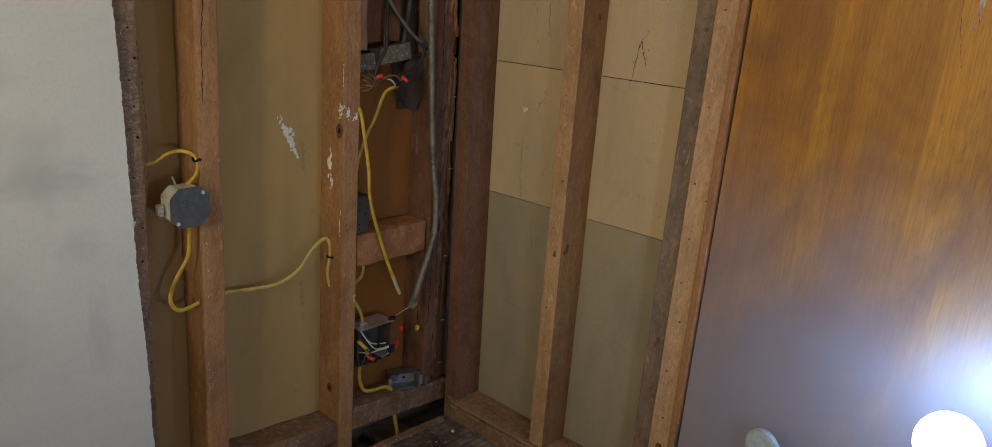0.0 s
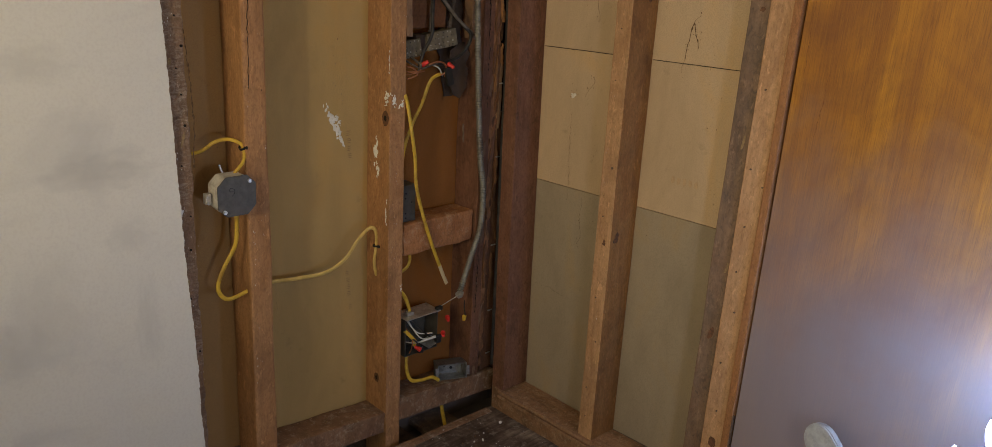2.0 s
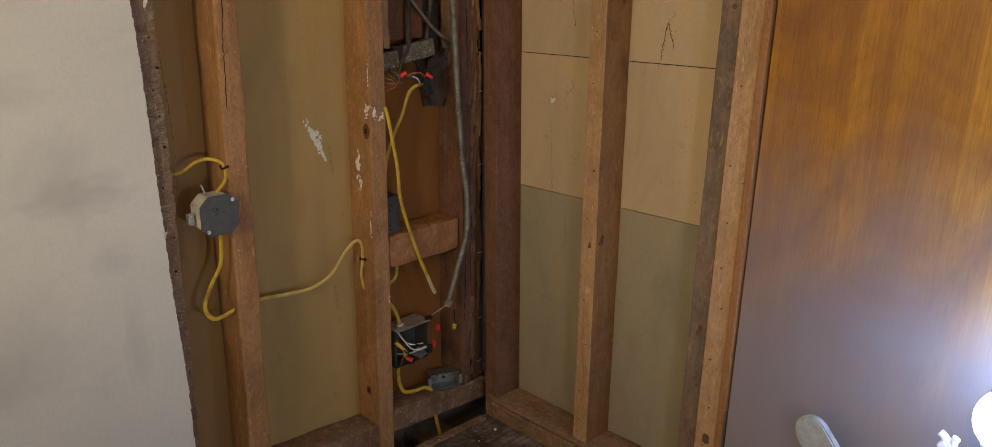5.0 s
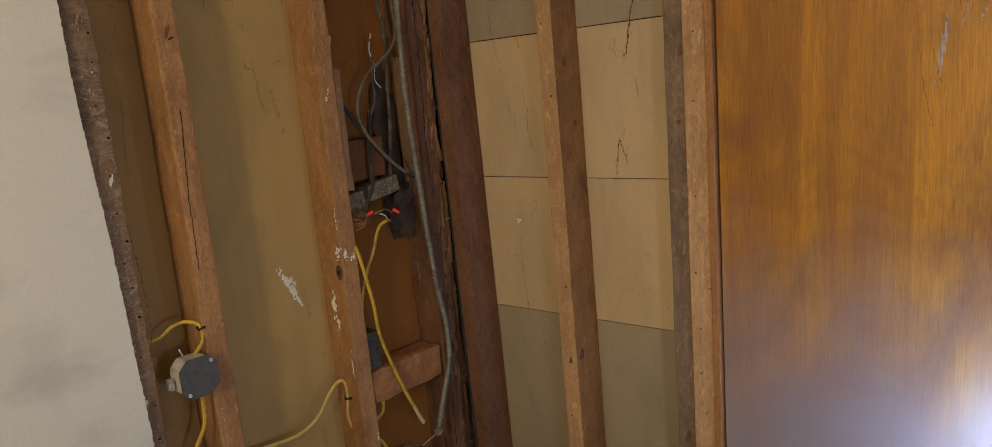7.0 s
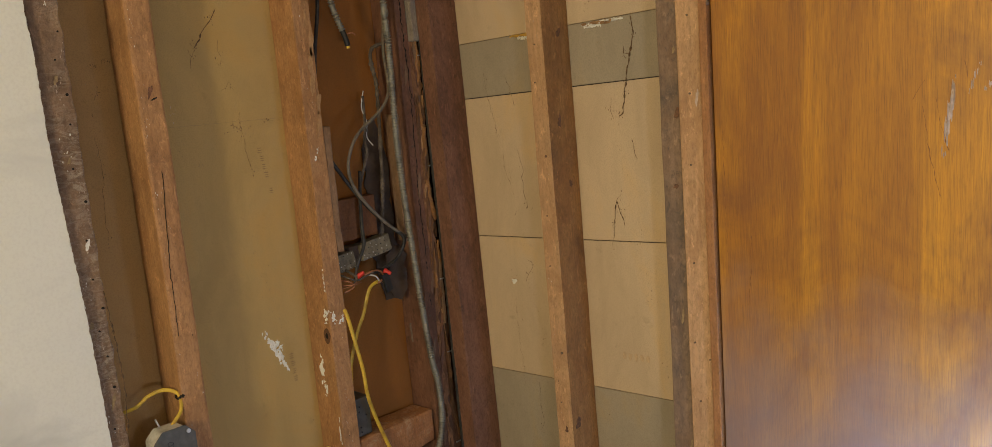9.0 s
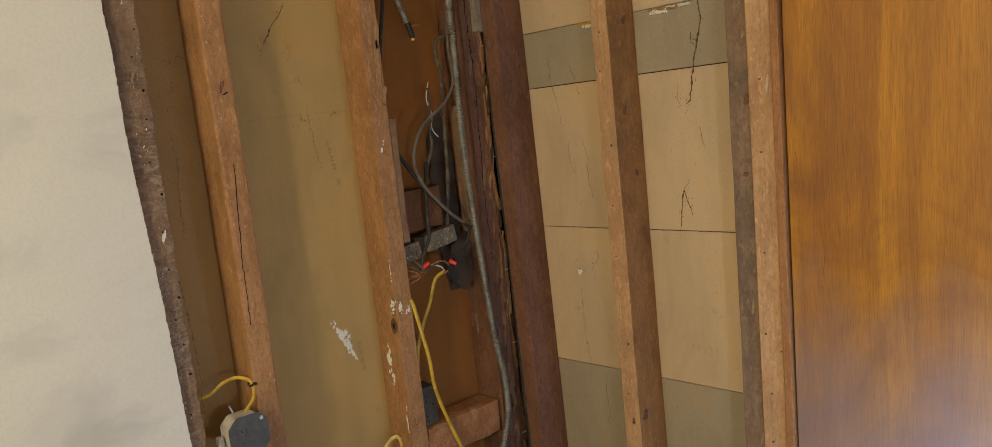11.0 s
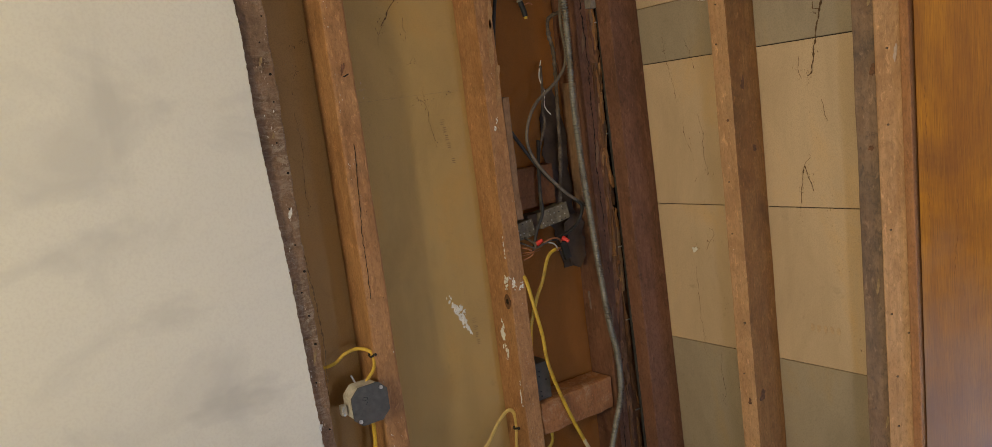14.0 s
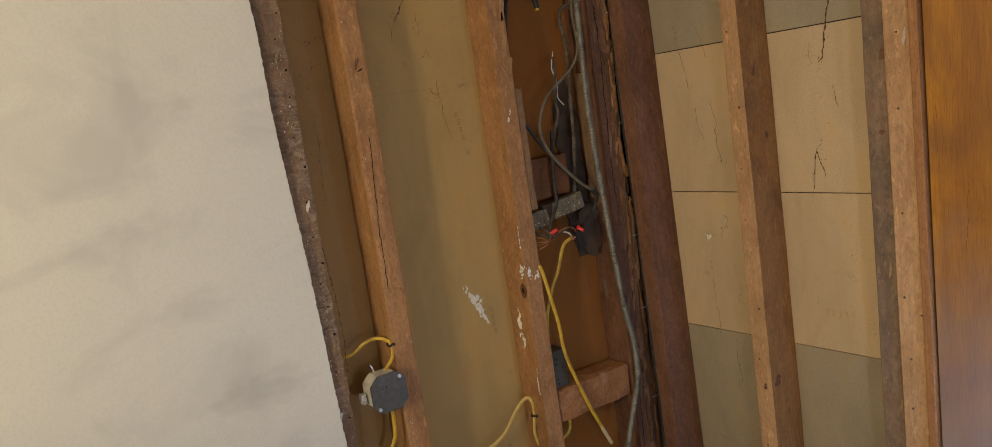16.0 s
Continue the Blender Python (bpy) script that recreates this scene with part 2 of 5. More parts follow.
# browner copy of the olive board; the first bay's shadow is in its colour
BOARD_BROWN_SHADED = board("board_brown_shaded", (0.365, 0.222, 0.090), 0.25)
FIBRE_RED = board("fibre_board_red", (0.30, 0.122, 0.030), 0.2)
GYPSUM = plain("gypsum_core", (0.62, 0.58, 0.50), 0.9, scale=120, bump=0.5)
CEILING = plain("ceiling_paint", (0.72, 0.70, 0.65), 0.8, vary=0.05, scale=6)
WALL_FAR = plain("far_wall_paint", (0.62, 0.58, 0.50), 0.7, vary=0.06, scale=5)
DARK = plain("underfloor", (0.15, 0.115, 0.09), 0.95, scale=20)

# ---- shapes ----
def solid(sx, sy, sz, bevel=0.0, cuts=(1, 1, 1), rough=0.0, freq=9.0, seed=0.0, centre=(0, 0, 0)):
    """A block with bevelled edges, cut along its length and made uneven by noise."""
    bm = bmesh.new()
    bmesh.ops.create_cube(bm, size=1.0)
    bmesh.ops.scale(bm, vec=(sx, sy, sz), verts=bm.verts)
    for axis, n in enumerate(cuts):
        size = (sx, sy, sz)[axis]
        for k in range(1, n):
            at, normal = [0, 0, 0], [0, 0, 0]
            at[axis], normal[axis] = -size / 2 + size * k / n, 1
            bmesh.ops.bisect_plane(bm, geom=[*bm.verts, *bm.edges, *bm.faces], plane_co=at, plane_no=normal)
    if bevel:
        edges = [e for e in bm.edges if len(e.link_faces) == 2 and e.calc_face_angle() > 0.5]
        bmesh.ops.bevel(bm, geom=edges, offset=bevel, segments=2, affect="EDGES", profile=0.6)
    for v in bm.verts:
        if rough:
            p = v.co * freq + Vector((seed, seed * 1.7, seed * 0.3))
            v.co += noise.noise_vector(p) * rough
        v.co += Vector(centre)
    return bm


def part(name, bm, material, parent=None, label="", smooth=False):
    """Links a bmesh as one mesh object, under a thing or a part where one is given."""
    mesh = bpy.data.meshes.new(name)
    bmesh.ops.recalc_face_normals(bm, faces=bm.faces)
    bm.to_mesh(mesh)
    bm.free()
    mesh.materials.append(material)
    if smooth:
        mesh.shade_smooth()
    ob = new(name, mesh)
    ob.parent = parent
    return tagged(ob, label) if label else ob


def thing(name, place, label, category, group="", kind=""):
    ob = new(name)
    ob.location = place
    return tagged(ob, label, category, group, kind)


def put(ob, place, label, category="", group="", kind=""):
    ob.location = place
    return tagged(ob, label, category, group, kind)


def sweep(points, radius, sides=10, flat=1.0, across=(1, 0, 0), steps=8, rings=0.0, pitch=0.008, cap=True, vary=0.0):
    """A tube along a smooth line through the points. flat squeezes the section along `across`; rings makes a corrugated sheath."""
    pts = [Vector(p) for p in points]
    line = []
    for i in range(len(pts) - 1):
        a, b, c, d = pts[max(i - 1, 0)], pts[i], pts[i + 1], pts[min(i + 2, len(pts) - 1)]
        n = max(2, int((c - b).length / (pitch / 3))) if rings else steps
        for k in range(n):
            t = k / n
            line.append(0.5 * ((2 * b) + (c - a) * t + (2 * a - 5 * b + 4 * c - d) * t * t + (3 * b - a - 3 * c + d) * t**3))
    line.append(pts[-1])
    bm, loops, run = bmesh.new(), [], 0.0
    for i, p in enumerate(line):
        way = (line[min(i + 1, len(line) - 1)] - line[max(i - 1, 0)]).normalized()
        thin = Vector(across) - way * way.dot(Vector(across))
        thin = thin.normalized() if thin.length > 1e-4 else way.orthogonal().normalized()
        wide = way.cross(thin)
        run += (p - line[i - 1]).length if i else 0
        r = radius * (1 + rings * math.sin(run / pitch * math.tau)) if rings else radius * (1 - vary + 2.4 * vary * abs(noise.noise((run * 70, points[0][2] * 9, 1.0))))
        loops.append([bm.verts.new(p + thin * (r * flat * math.cos(a)) + wide * (r * math.sin(a))) for a in (math.tau * k / sides for k in range(sides))])
    for a, b in zip(loops, loops[1:]):
        for k in range(sides):
            bm.faces.new((a[k], a[(k + 1) % sides], b[(k + 1) % sides], b[k]))
    if cap:
        bm.faces.new(loops[0])
        bm.faces.new(loops[-1][::-1])
    return bm


# ---- the room: floor at -0.03, x = 0 and y = 0 are the fronts of the two open stud walls ----
FLOOR_Z, TOP = -0.03, 2.40
DEPTH = 0.102

part_floor = part("floor", solid(4.0, 4.6, 0.03, 0.002, (40, 40, 1), 0.0015, 6.0, centre=(2.045, -2.24, FLOOR_Z - 0.015)), FLOOR)
tagged(part_floor, "dark dirty old subfloor with plaster dust and chips", "floor", kind="structure")
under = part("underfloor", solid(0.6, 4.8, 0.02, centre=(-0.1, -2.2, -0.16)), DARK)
tagged(under, "dark cavity bottom below the open edge of the floor", "subfloor", kind="structure")
for k, (y, w) in enumerate(((-0.93, 0.16), (-0.62, 0.13), (-0.33, 0.20), (-0.12, 0.13))):
    plank = part("subfloor_plank", solid(0.30, w, 0.02, 0.003, (6, 4, 1), 0.002, 20, k), STUD_GREY)
    put(plank, (-0.02 - 0.02 * (k % 2), y, -0.115 + 0.004 * (k % 2)), "dusty grey plank end in the gap under the plate", "plank", "planks under the plate")
edge = part("floor_edge_board", solid(0.03, 3.4, 0.034, 0.004, (1, 60, 1), 0.003, 18, 5.0), PLATE_WOOD)
put(edge, (0.058, -1.72, FLOOR_Z - 0.013), "worn edge board of the floor along the open wall", "floor board")
ceiling = part("ceiling", solid(4.4, 4.8, 0.05, centre=(1.9, -2.2, TOP + 0.025)), CEILING)
tagged(ceiling, "plain off-white ceiling", "ceiling", kind="structure")
wall_south = part("wall_south", solid(4.4, 0.1, 2.6, centre=(1.9, -4.55, 1.15)), WALL_FAR)
tagged(wall_south, "plain painted wall behind the walk", "wall", kind="structure")
# unseen half wall added to keep the warm lamp off the lower walls
lamp_block = part("wall_half", solid(4.2, 0.1, 1.32, centre=(1.95, -2.85, 0.625)), WALL_FAR)
tagged(lamp_block, "plain half-height wall, unseen, added to block the warm lamp low down", "wall", kind="structure")
wall_east = part("wall_east", solid(0.1, 4.8, 2.6, centre=(4.05, -2.2, 1.15)), WALL_FAR)
tagged(wall_east, "plain painted wall closing the room", "wall", kind="structure")
wall_north = part("wall_north", solid(2.2, 0.1, 2.6, centre=(2.95, 0.05, 1.15)), WALL_FAR)
tagged(wall_north, "plain painted wall past the door", "wall", kind="structure")


# the painted wall that still has its covering, with a torn edge
def torn_sheet():
    """Wall board 14 mm thick, its near edge broken off in an uneven line."""
    bm = bmesh.new()
    rows = 620
    prev = None
    for k in range(rows + 1):
        z = FLOOR_Z + (TOP - FLOOR_Z) * k / rows
        base = -0.943 - 0.036 * z
        y = base + 0.005 * noise.noise((0.0, 1.3, z * 5)) + 0.006 * noise.noise((4.0, 0.3, z * 33)) * noise.noise((9.0, 0.3, z * 7)) + 0.0016 * noise.noise((7.0, 0.3, z * 120))
        chip = 0.004 * abs(noise.noise((2.0, 0.3, z * 60)))
        ring = [bm.verts.new(c) for c in ((0.0, -4.5, z), (0.014, -4.5, z), (0.014, y - chip, z), (0.009, y + 0.001, z), (0.0, y + 0.002, z))]
        if prev:
            for i in range(5):
                bm.faces.new((prev[i], prev[(i + 1) % 5], ring[(i + 1) % 5], ring[i]))
        prev = ring
    return bm


sheet = part("wall_west", torn_sheet(), PAINT)
sheet.data.materials.append(GYPSUM)
for face in sheet.data.polygons:
    if face.center.y > -1.1 and abs(face.normal.y) > 0.45:
        face.material_index = 1
tagged(sheet, "off-white painted wall board with grey smudges and a torn edge", "wall", kind="structure")


def stud(name, x0, x1, y0, y1, z0, z1, material, label, rough=0.0016, bevel=0.003, seed=0.0, category="wall stud", cuts=(1, 1, 46), freq=7.0):
    bm = solid(x1 - x0, y1 - y0, z1 - z0, bevel, cuts, rough, freq, seed, (0, 0, (z1 - z0) / 2))
    ob = part(name, bm, material)
    return put(ob, ((x0 + x1) / 2, (y0 + y1) / 2, z0), label, category, "open wall studs")


# west wall: studs at sixteen inches
stud("wall_stud", -DEPTH, 0.0, -1.00, -0.936, -0.13, TOP, STUD_BARK, "rough dark brown stud with nail holes along the torn wall edge", 0.005, 0.004, 3.1, cuts=(2, 4, 260), freq=36.0)
stud("wall_stud", -DEPTH, 0.0, -0.805, -0.745, -0.13, TOP, STUD_BROWN, "orange-brown sawn stud with a long drying crack", 0.002, 0.007, 5.7)
stud("wall_stud", -DEPTH, 0.0, -0.389, -0.338, -0.13, TOP, STUD_BROWN, "orange-brown stud with a knot and white plaster marks", 0.0016, 0.0025, 8.2)
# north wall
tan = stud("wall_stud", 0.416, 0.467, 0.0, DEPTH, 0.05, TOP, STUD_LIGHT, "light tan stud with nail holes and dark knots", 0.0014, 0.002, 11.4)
# the +x side takes the wood with the painted shade
tan.data.materials.append(STUD_SHADED_SIDE)
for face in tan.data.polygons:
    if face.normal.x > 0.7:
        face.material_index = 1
LEAN = radians(0.86)  # the old frame beside the door is out of plumb


def leaning(ob, pivot=0.9):
    """Tips a thing sideways about the height of the pivot."""
    ob.location.x -= (pivot - ob.location.z) * math.tan(LEAN)
    ob.rotation_euler = (0, LEAN, 0)
    return ob


leaning(stud("wall_stud", 0.780, 0.831, 0.0, DEPTH, 0.05, TOP - 0.002, STUD_GREY, "grimy grey-brown old stud beside the door", 0.002, 0.002, 14.8))
leaning(stud("wall_stud", 0.8315, 0.888, -0.006, DEPTH, FLOOR_Z, TOP - 0.002, STUD_LIGHT, "light tan stud with a line of nails beside the door jamb", 0.001, 0.002, 17.3))


def plate(name, x0, x1, y0, y1, z0, z1, material, label, seed):
    n = (max(1, int((x1 - x0) / 0.05)), max(1, int((y1 - y0) / 0.05)), 2)
    ob = part(name, solid(x1 - x0, y1 - y0, z1 - z0, 0.004, n, 0.003, 11.0, seed), material)
    return put(ob, ((x0 + x1) / 2, (y0 + y1) / 2, (z0 + z1) / 2), label, "sill plate", "sill plates")


plate("sill_plate", -DEPTH, -0.002, -0.337, 0.05, 0.010, 0.082, PLATE_WOOD, "dirty dark wooden plate between the studs in the corner", 2.0).rotation_euler = (radians(-3.2), 0, 0)
plate("sill_plate", -DEPTH, -0.004, -0.744, -0.390, 0.010, 0.076, PLATE_WOOD, "dirty dark wooden plate between two studs", 6.0).rotation_euler = (radians(-3.2), 0, 0)
plate("sill_plate", -DEPTH, -0.004, -0.931, -0.806, 0.010, 0.076, PLATE_WOOD, "short dirty wooden plate beside the torn wall", 9.0)
plate("sill_plate", 0.045, 0.779, 0.0, DEPTH, FLOOR_Z, 0.050, PLATE_WOOD_X, "worn brown wooden plate on the floor under the studs", 12.0)

for y, z in ((-0.007, 0.046), (-0.007, 0.030)):
    lip = part("plate_strip", solid(0.70, 0.012, 0.010, 0.002, (60, 1, 1), 0.0014, 22, z * 90), PLATE_WOOD_X)
    put(lip, (0.435, y, z), "thin brown wooden strip lying along the plate", "wood strip", "plate strips")

# board backs of the west wall
def sheet_piece(name, x0, x1, y0, y1, z0, z1, material, parent, label=""):
    ob = part(name, solid(x1 - x0, y1 - y0, z1 - z0, 0.0008), material, parent, label)
    ob.location = ((x0 + x1) / 2, (y0 + y1) / 2, (z0 + z1) / 2)
    return ob


west_back = thing("wall_west_back", (0, 0, 0), "brown paper back of gypsum boards behind the open studs", "wall", kind="structure")
for y0, y1, mat in ((-1.2, -0.7772, BOARD_BROWN_SHADED), (-0.7768, -0.3625, BOARD_OLIVE)):
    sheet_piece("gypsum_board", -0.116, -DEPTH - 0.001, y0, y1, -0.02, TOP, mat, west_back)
sheet_piece("fibre_board", -0.116, -DEPTH - 0.001, -0.3615, 0.10, -0.02, TOP, FIBRE_RED, west_back, "smooth red-brown fibre board")
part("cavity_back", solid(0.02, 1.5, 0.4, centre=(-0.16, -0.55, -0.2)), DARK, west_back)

SLOPE = radians(1.3)  # the boards of the north wall run slightly uphill
north_back = thing("wall_north_back", (0, 0, 0), "paper backs of tan and grey gypsum boards with dark joints", "wall", kind="structure")
for z0, z1, mat in ((0.048, 0.742, BOARD_GREY), (0.7435, 1.1395, BOARD_TAN), (1.1415, 1.534, BOARD_TAN),
                          (1.5365, 1.687, BOARD_GREY), (1.689, 2.08, BOARD_TAN), (2.083, TOP, BOARD_TAN)):
    sheet_piece("gypsum_board", 0.02, 0.83, DEPTH + 0.001, DEPTH + 0.012, z0, z1, mat, north_back).rotation_euler = (0, -SLOPE, 0)
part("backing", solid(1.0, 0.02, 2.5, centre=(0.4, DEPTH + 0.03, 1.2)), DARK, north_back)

# corner: end stud of the west wall and the post
stud("corner_stud", -DEPTH, 0.0, -0.062, -0.024, 0.082, TOP, STUD_RED, "dark reddish split stud in the corner", 0.003, 0.003, 21.0)
post = stud("corner_post", 0.036, 0.088, -0.002, DEPTH, 0.05, TOP, STUD_RED, "dark reddish-brown smooth post in the corner", 0.001, 0.003, 25.0)
post.matrix_world = Matrix.Translation((0.074, 0.05, 0.05)) @ pose(0, 0, 0, 0, -1.0, 0)

# the block between stud and corner
block = part("fire_block", solid(0.09, 0.262, 0.096, 0.007, (4, 16, 4), 0.005, 22, 31.0), BLOCK_WOOD)
put(block, (-0.050, -0.200, 0.593), "rough dusty orange-brown wooden block nailed between the studs", "wood block")

# ---- door ----
jamb = part("door_jamb", solid(0.019, 0.12, 2.1, 0.002, (1, 1, 20), 0.0006, 5, centre=(0, 0, 0)), JAMB_WOOD)
jamb.location = (0.8985, 0.048, 1.02)
leaning(jamb)
tagged(jamb, "reddish-brown bare door jamb beside the stud", "door jamb", kind="structure")
door = leaning(thing("door_1", (0.911, 0, 0), "closed flush door of varnished orange-brown wood veneer", "door", kind="structure"))
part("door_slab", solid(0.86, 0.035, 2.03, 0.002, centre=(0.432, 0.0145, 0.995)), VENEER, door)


def hinge_mesh():
    bm = bmesh.new()
    for k in range(5):
        bmesh.ops.create_cone(bm, cap_ends=True, segments=12, radius1=0.0045, radius2=0.0045, depth=0.0165, matrix=Matrix.Translation((0, 0, -0.036 + 0.018 * k)))
    for s in (-1, 1):
        bmesh.ops.create_uvsphere(bm, u_segments=10, v_segments=6, radius=0.0052, matrix=Matrix.Translation((0, 0, 0.049 * s)))
    return bm

# ---- more materials for the small things ----
YELLOW = plain("yellow_sheath", (0.64, 0.42, 0.04), 0.42, vary=0.12, scale=60, grime=(0.30, 0.17, 0.03))
YELLOW_PALE = plain("faded_yellow_sheath", (0.66, 0.48, 0.13), 0.45, vary=0.15, scale=50, grime=(0.42, 0.27, 0.07))
BLEACHED = plain("bleached_sheath", (0.64, 0.52, 0.30), 0.5, vary=0.1, scale=60)
STEEL = plain("galvanised_steel", (0.30, 0.30, 0.285), 0.42, 0.75, vary=0.3, scale=70, grime=(0.10, 0.09, 0.075), bump=0.15)
STEEL_DULL = plain("dusty_steel", (0.20, 0.17, 0.115), 0.75, 0.1, vary=0.4, scale=60, grime=(0.07, 0.05, 0.035), bump=0.3)
STEEL_DARK = plain("dark_steel", (0.105, 0.10, 0.085), 0.5, 0.5, vary=0.3, scale=45, grime=(0.14, 0.12, 0.10), bump=0.1)
STEEL_BRIGHT = plain("bright_steel", (0.62, 0.60, 0.56), 0.35, 0.7, vary=0.2, scale=90, grime=(0.25, 0.22, 0.18))
FLEX = plain("flex_conduit_steel", (0.235, 0.225, 0.185), 0.55, 0.35, vary=0.25, scale=40, grime=(0.10, 0.08, 0.06))
BLACK_RUBBER = plain("black_sheath", (0.022, 0.021, 0.02), 0.6, vary=0.3, scale=60, grime=(0.07, 0.06, 0.05))
GREY_SHEATH = plain("grey_sheath", (0.16, 0.135, 0.105), 0.75, vary=0.25, scale=50, grime=(0.07, 0.055, 0.04), bump=0.2)
CLOTH = plain("old_cloth_sheath", (0.085, 0.065, 0.048), 0.95, vary=0.4, scale=90, grime=(0.20, 0.16, 0.12), bump=0.8)
RED_PLASTIC = plain("red_plastic", (0.62, 0.035, 0.025), 0.4, vary=0.12, scale=60)
WHITE_WIRE = plain("white_wire", (0.62, 0.60, 0.54), 0.5, vary=0.1)
BLACK_TAPE = plain("black_tape", (0.016, 0.016, 0.016), 0.5, vary=0.3)
COPPER = plain("copper_wire", (0.40, 0.17, 0.08), 0.45, 0.7, vary=0.3, scale=60)
CHAR = plain("sooty_paper", (0.06, 0.042, 0.032), 0.9, vary=0.5, scale=22, grime=(0.10, 0.06, 0.035), bump=0.4)
PALE_WOOD = wood("pale_split_wood", (0.46, 0.27, 0.125), dirty=0.35)
WHITE_PLASTIC = plain("white_plastic", (0.80, 0.80, 0.80), 0.35, vary=0.03)
HANDLE_WOOD = plain("worn_grey_wood", (0.36, 0.37, 0.36), 0.7, vary=0.22, scale=55, grime=(0.22, 0.22, 0.21), bump=0.4)
CLEAT_WOOD = wood("cleat_wood", (0.27, 0.165, 0.095), (0.10, 0.07, 0.05), 0.6)


DUSTY_PALE = plain("pale_dusty_zinc", (0.56, 0.54, 0.50), 0.7, 0.1, vary=0.15, scale=70, grime=(0.30, 0.26, 0.2))
NAIL_STEEL = plain("aged_steel", (0.16, 0.11, 0.08), 0.5, 0.6, vary=0.3, scale=90)


def cylinder(radius, depth, m=None, top=None, segments=20, bm=None):
    bm = bm or bmesh.new()
    bmesh.ops.create_cone(bm, cap_ends=True, segments=segments, radius1=radius, radius2=radius if top is None else top, depth=depth, matrix=m or Matrix())
    return bm


def cable(name, points, radius, material, label, flat=1.0, across=(1, 0, 0), category="cable", group="cables", **more):
    """A loose cable as a thing of its own; its origin lies at its first point."""
    at = Vector(points[0])
    ob = part(name, sweep([Vector(p) - at for p in points], radius, flat=flat, across=across, **more), material, smooth=True)
    return put(ob, at, label, category, group)


def tie(parent, place, turn=(0, 90, 0), size=0.008):
    """A small black band round a cable."""
    bm = bmesh.new()
    for k in range(16):
        a = math.tau * k / 16
        bmesh.ops.create_cube(bm, size=1, matrix=Matrix.Rotation(a, 4, "Z") @ Matrix.Translation((size, 0, 0)) @ Matrix.Diagonal((0.0022, size * 0.42, 0.005, 1)))
    bmesh.ops.create_cube(bm, size=1, matrix=Matrix.Translation((size + 0.003, 0, 0)) @ Matrix.Diagonal((0.007, 0.006, 0.006, 1)))
    ob = part("cable_staple", bm, BLACK_TAPE, parent, "small black plastic band")
    ob.matrix_local = Matrix.Translation(Vector(place) - parent.location) @ pose(0, 0, 0, *turn)
    return ob


# ---- octagon junction box on the stud ----
def octagon(radius, depth, bevel, x, cut=0.64):
    """An eight-sided plate with four long and four short sides, facing +x."""
    bm = bmesh.new()
    s = radius * (1 - cut) * 1.25
    corners = [(-radius + s, -radius), (radius - s, -radius), (radius, -radius + s), (radius, radius - s), (radius - s, radius), (-radius + s, radius), (-radius, radius - s), (-radius, -radius + s)]
    face = bm.faces.new([bm.verts.new((x, a, b)) for a, b in corners])
    grown = bmesh.ops.extrude_face_region(bm, geom=[face])
    bmesh.ops.translate(bm, vec=(depth, 0, 0), verts=[v for v in grown["geom"] if isinstance(v, bmesh.types.BMVert)])
    bmesh.ops.bevel(bm, geom=list(bm.edges), offset=bevel, segments=2, affect="EDGES")
    return bm


box = thing("junction_box", (0.0, -0.853, 0.824), "octagonal steel junction box with a dark blank cover on the stud", "junction box")
part("body", octagon(0.045, 0.050, 0.002, -0.008), DUSTY_PALE, box, "pale dusty steel body")
part("cover", octagon(0.0475, 0.003, 0.0008, 0.043), STEEL_DARK, box, "dark grey blank cover")
for y, z in ((0.031, 0.033), (-0.032, -0.034)):
    screw = part("screw", cylinder(0.0046, 0.004, segments=14), STEEL_BRIGHT, box, smooth=False)
    screw.matrix_local = Matrix.Translation((0.048, y, z)) @ pose(0, 0, 0, 0, 90, 0)
mark = part("pen_mark", sweep([(0, 0.005, 0.006), (0, -0.004, 0.009), (0, -0.006, 0.002), (0, 0.003, 0.001), (0, 0.006, 0.006), (0, 0.005, -0.004), (0, -0.001, -0.010)], 0.0007, 5), BLACK_TAPE, box, "small dark pen mark")
mark.location = (0.0465, -0.012, 0.012)
clamp = part("cable_clamp", solid(0.016, 0.014, 0.026, 0.003), STEEL_BRIGHT, box, "bright cable clamp with screws")
clamp.location = (0.010, -0.056, -0.006)
for z in (-0.008, 0.008):
    part("screw", cylinder(0.0042, 0.006, segments=12), STEEL_BRIGHT, clamp).matrix_local = Matrix.Translation((0.010, -0.002, z)) @ pose(0, 0, 0, 0, 90, 0)
part("ear", solid(0.004, 0.004, 0.022, 0.001), STEEL_BRIGHT, box).matrix_local = Matrix.Translation((0.006, -0.018, 0.058)) @ pose(0, 0, 0, 20, 0, 0)

loop = cable("yellow_cable", [(-0.07, -0.948, 0.905), (-0.035, -0.90, 0.918), (-0.03, -0.866, 0.937), (-0.028, -0.830, 0.940), (-0.012, -0.806, 0.925), (0.002, -0.812, 0.893), (0.008, -0.835, 0.872), (0.010, -0.846, 0.860)],
             0.0044, YELLOW, "yellow sheathed cable looping over the stud into the junction box", 0.5)
tie(loop, (-0.012, -0.806, 0.922), (40, 0, 20))
cable("yellow_cable", [(0.010, -0.840, 0.775), (0.006, -0.838, 0.745), (0.002, -0.842, 0.690), (-0.004, -0.868, 0.640), (-0.006, -0.886, 0.596), (-0.006, -0.881, 0.567), (-0.006, -0.858, 0.551), (-0.014, -0.808, 0.557)],
      0.0054, YELLOW, "yellow sheathed cable hanging below the junction box into the stud", 0.42)
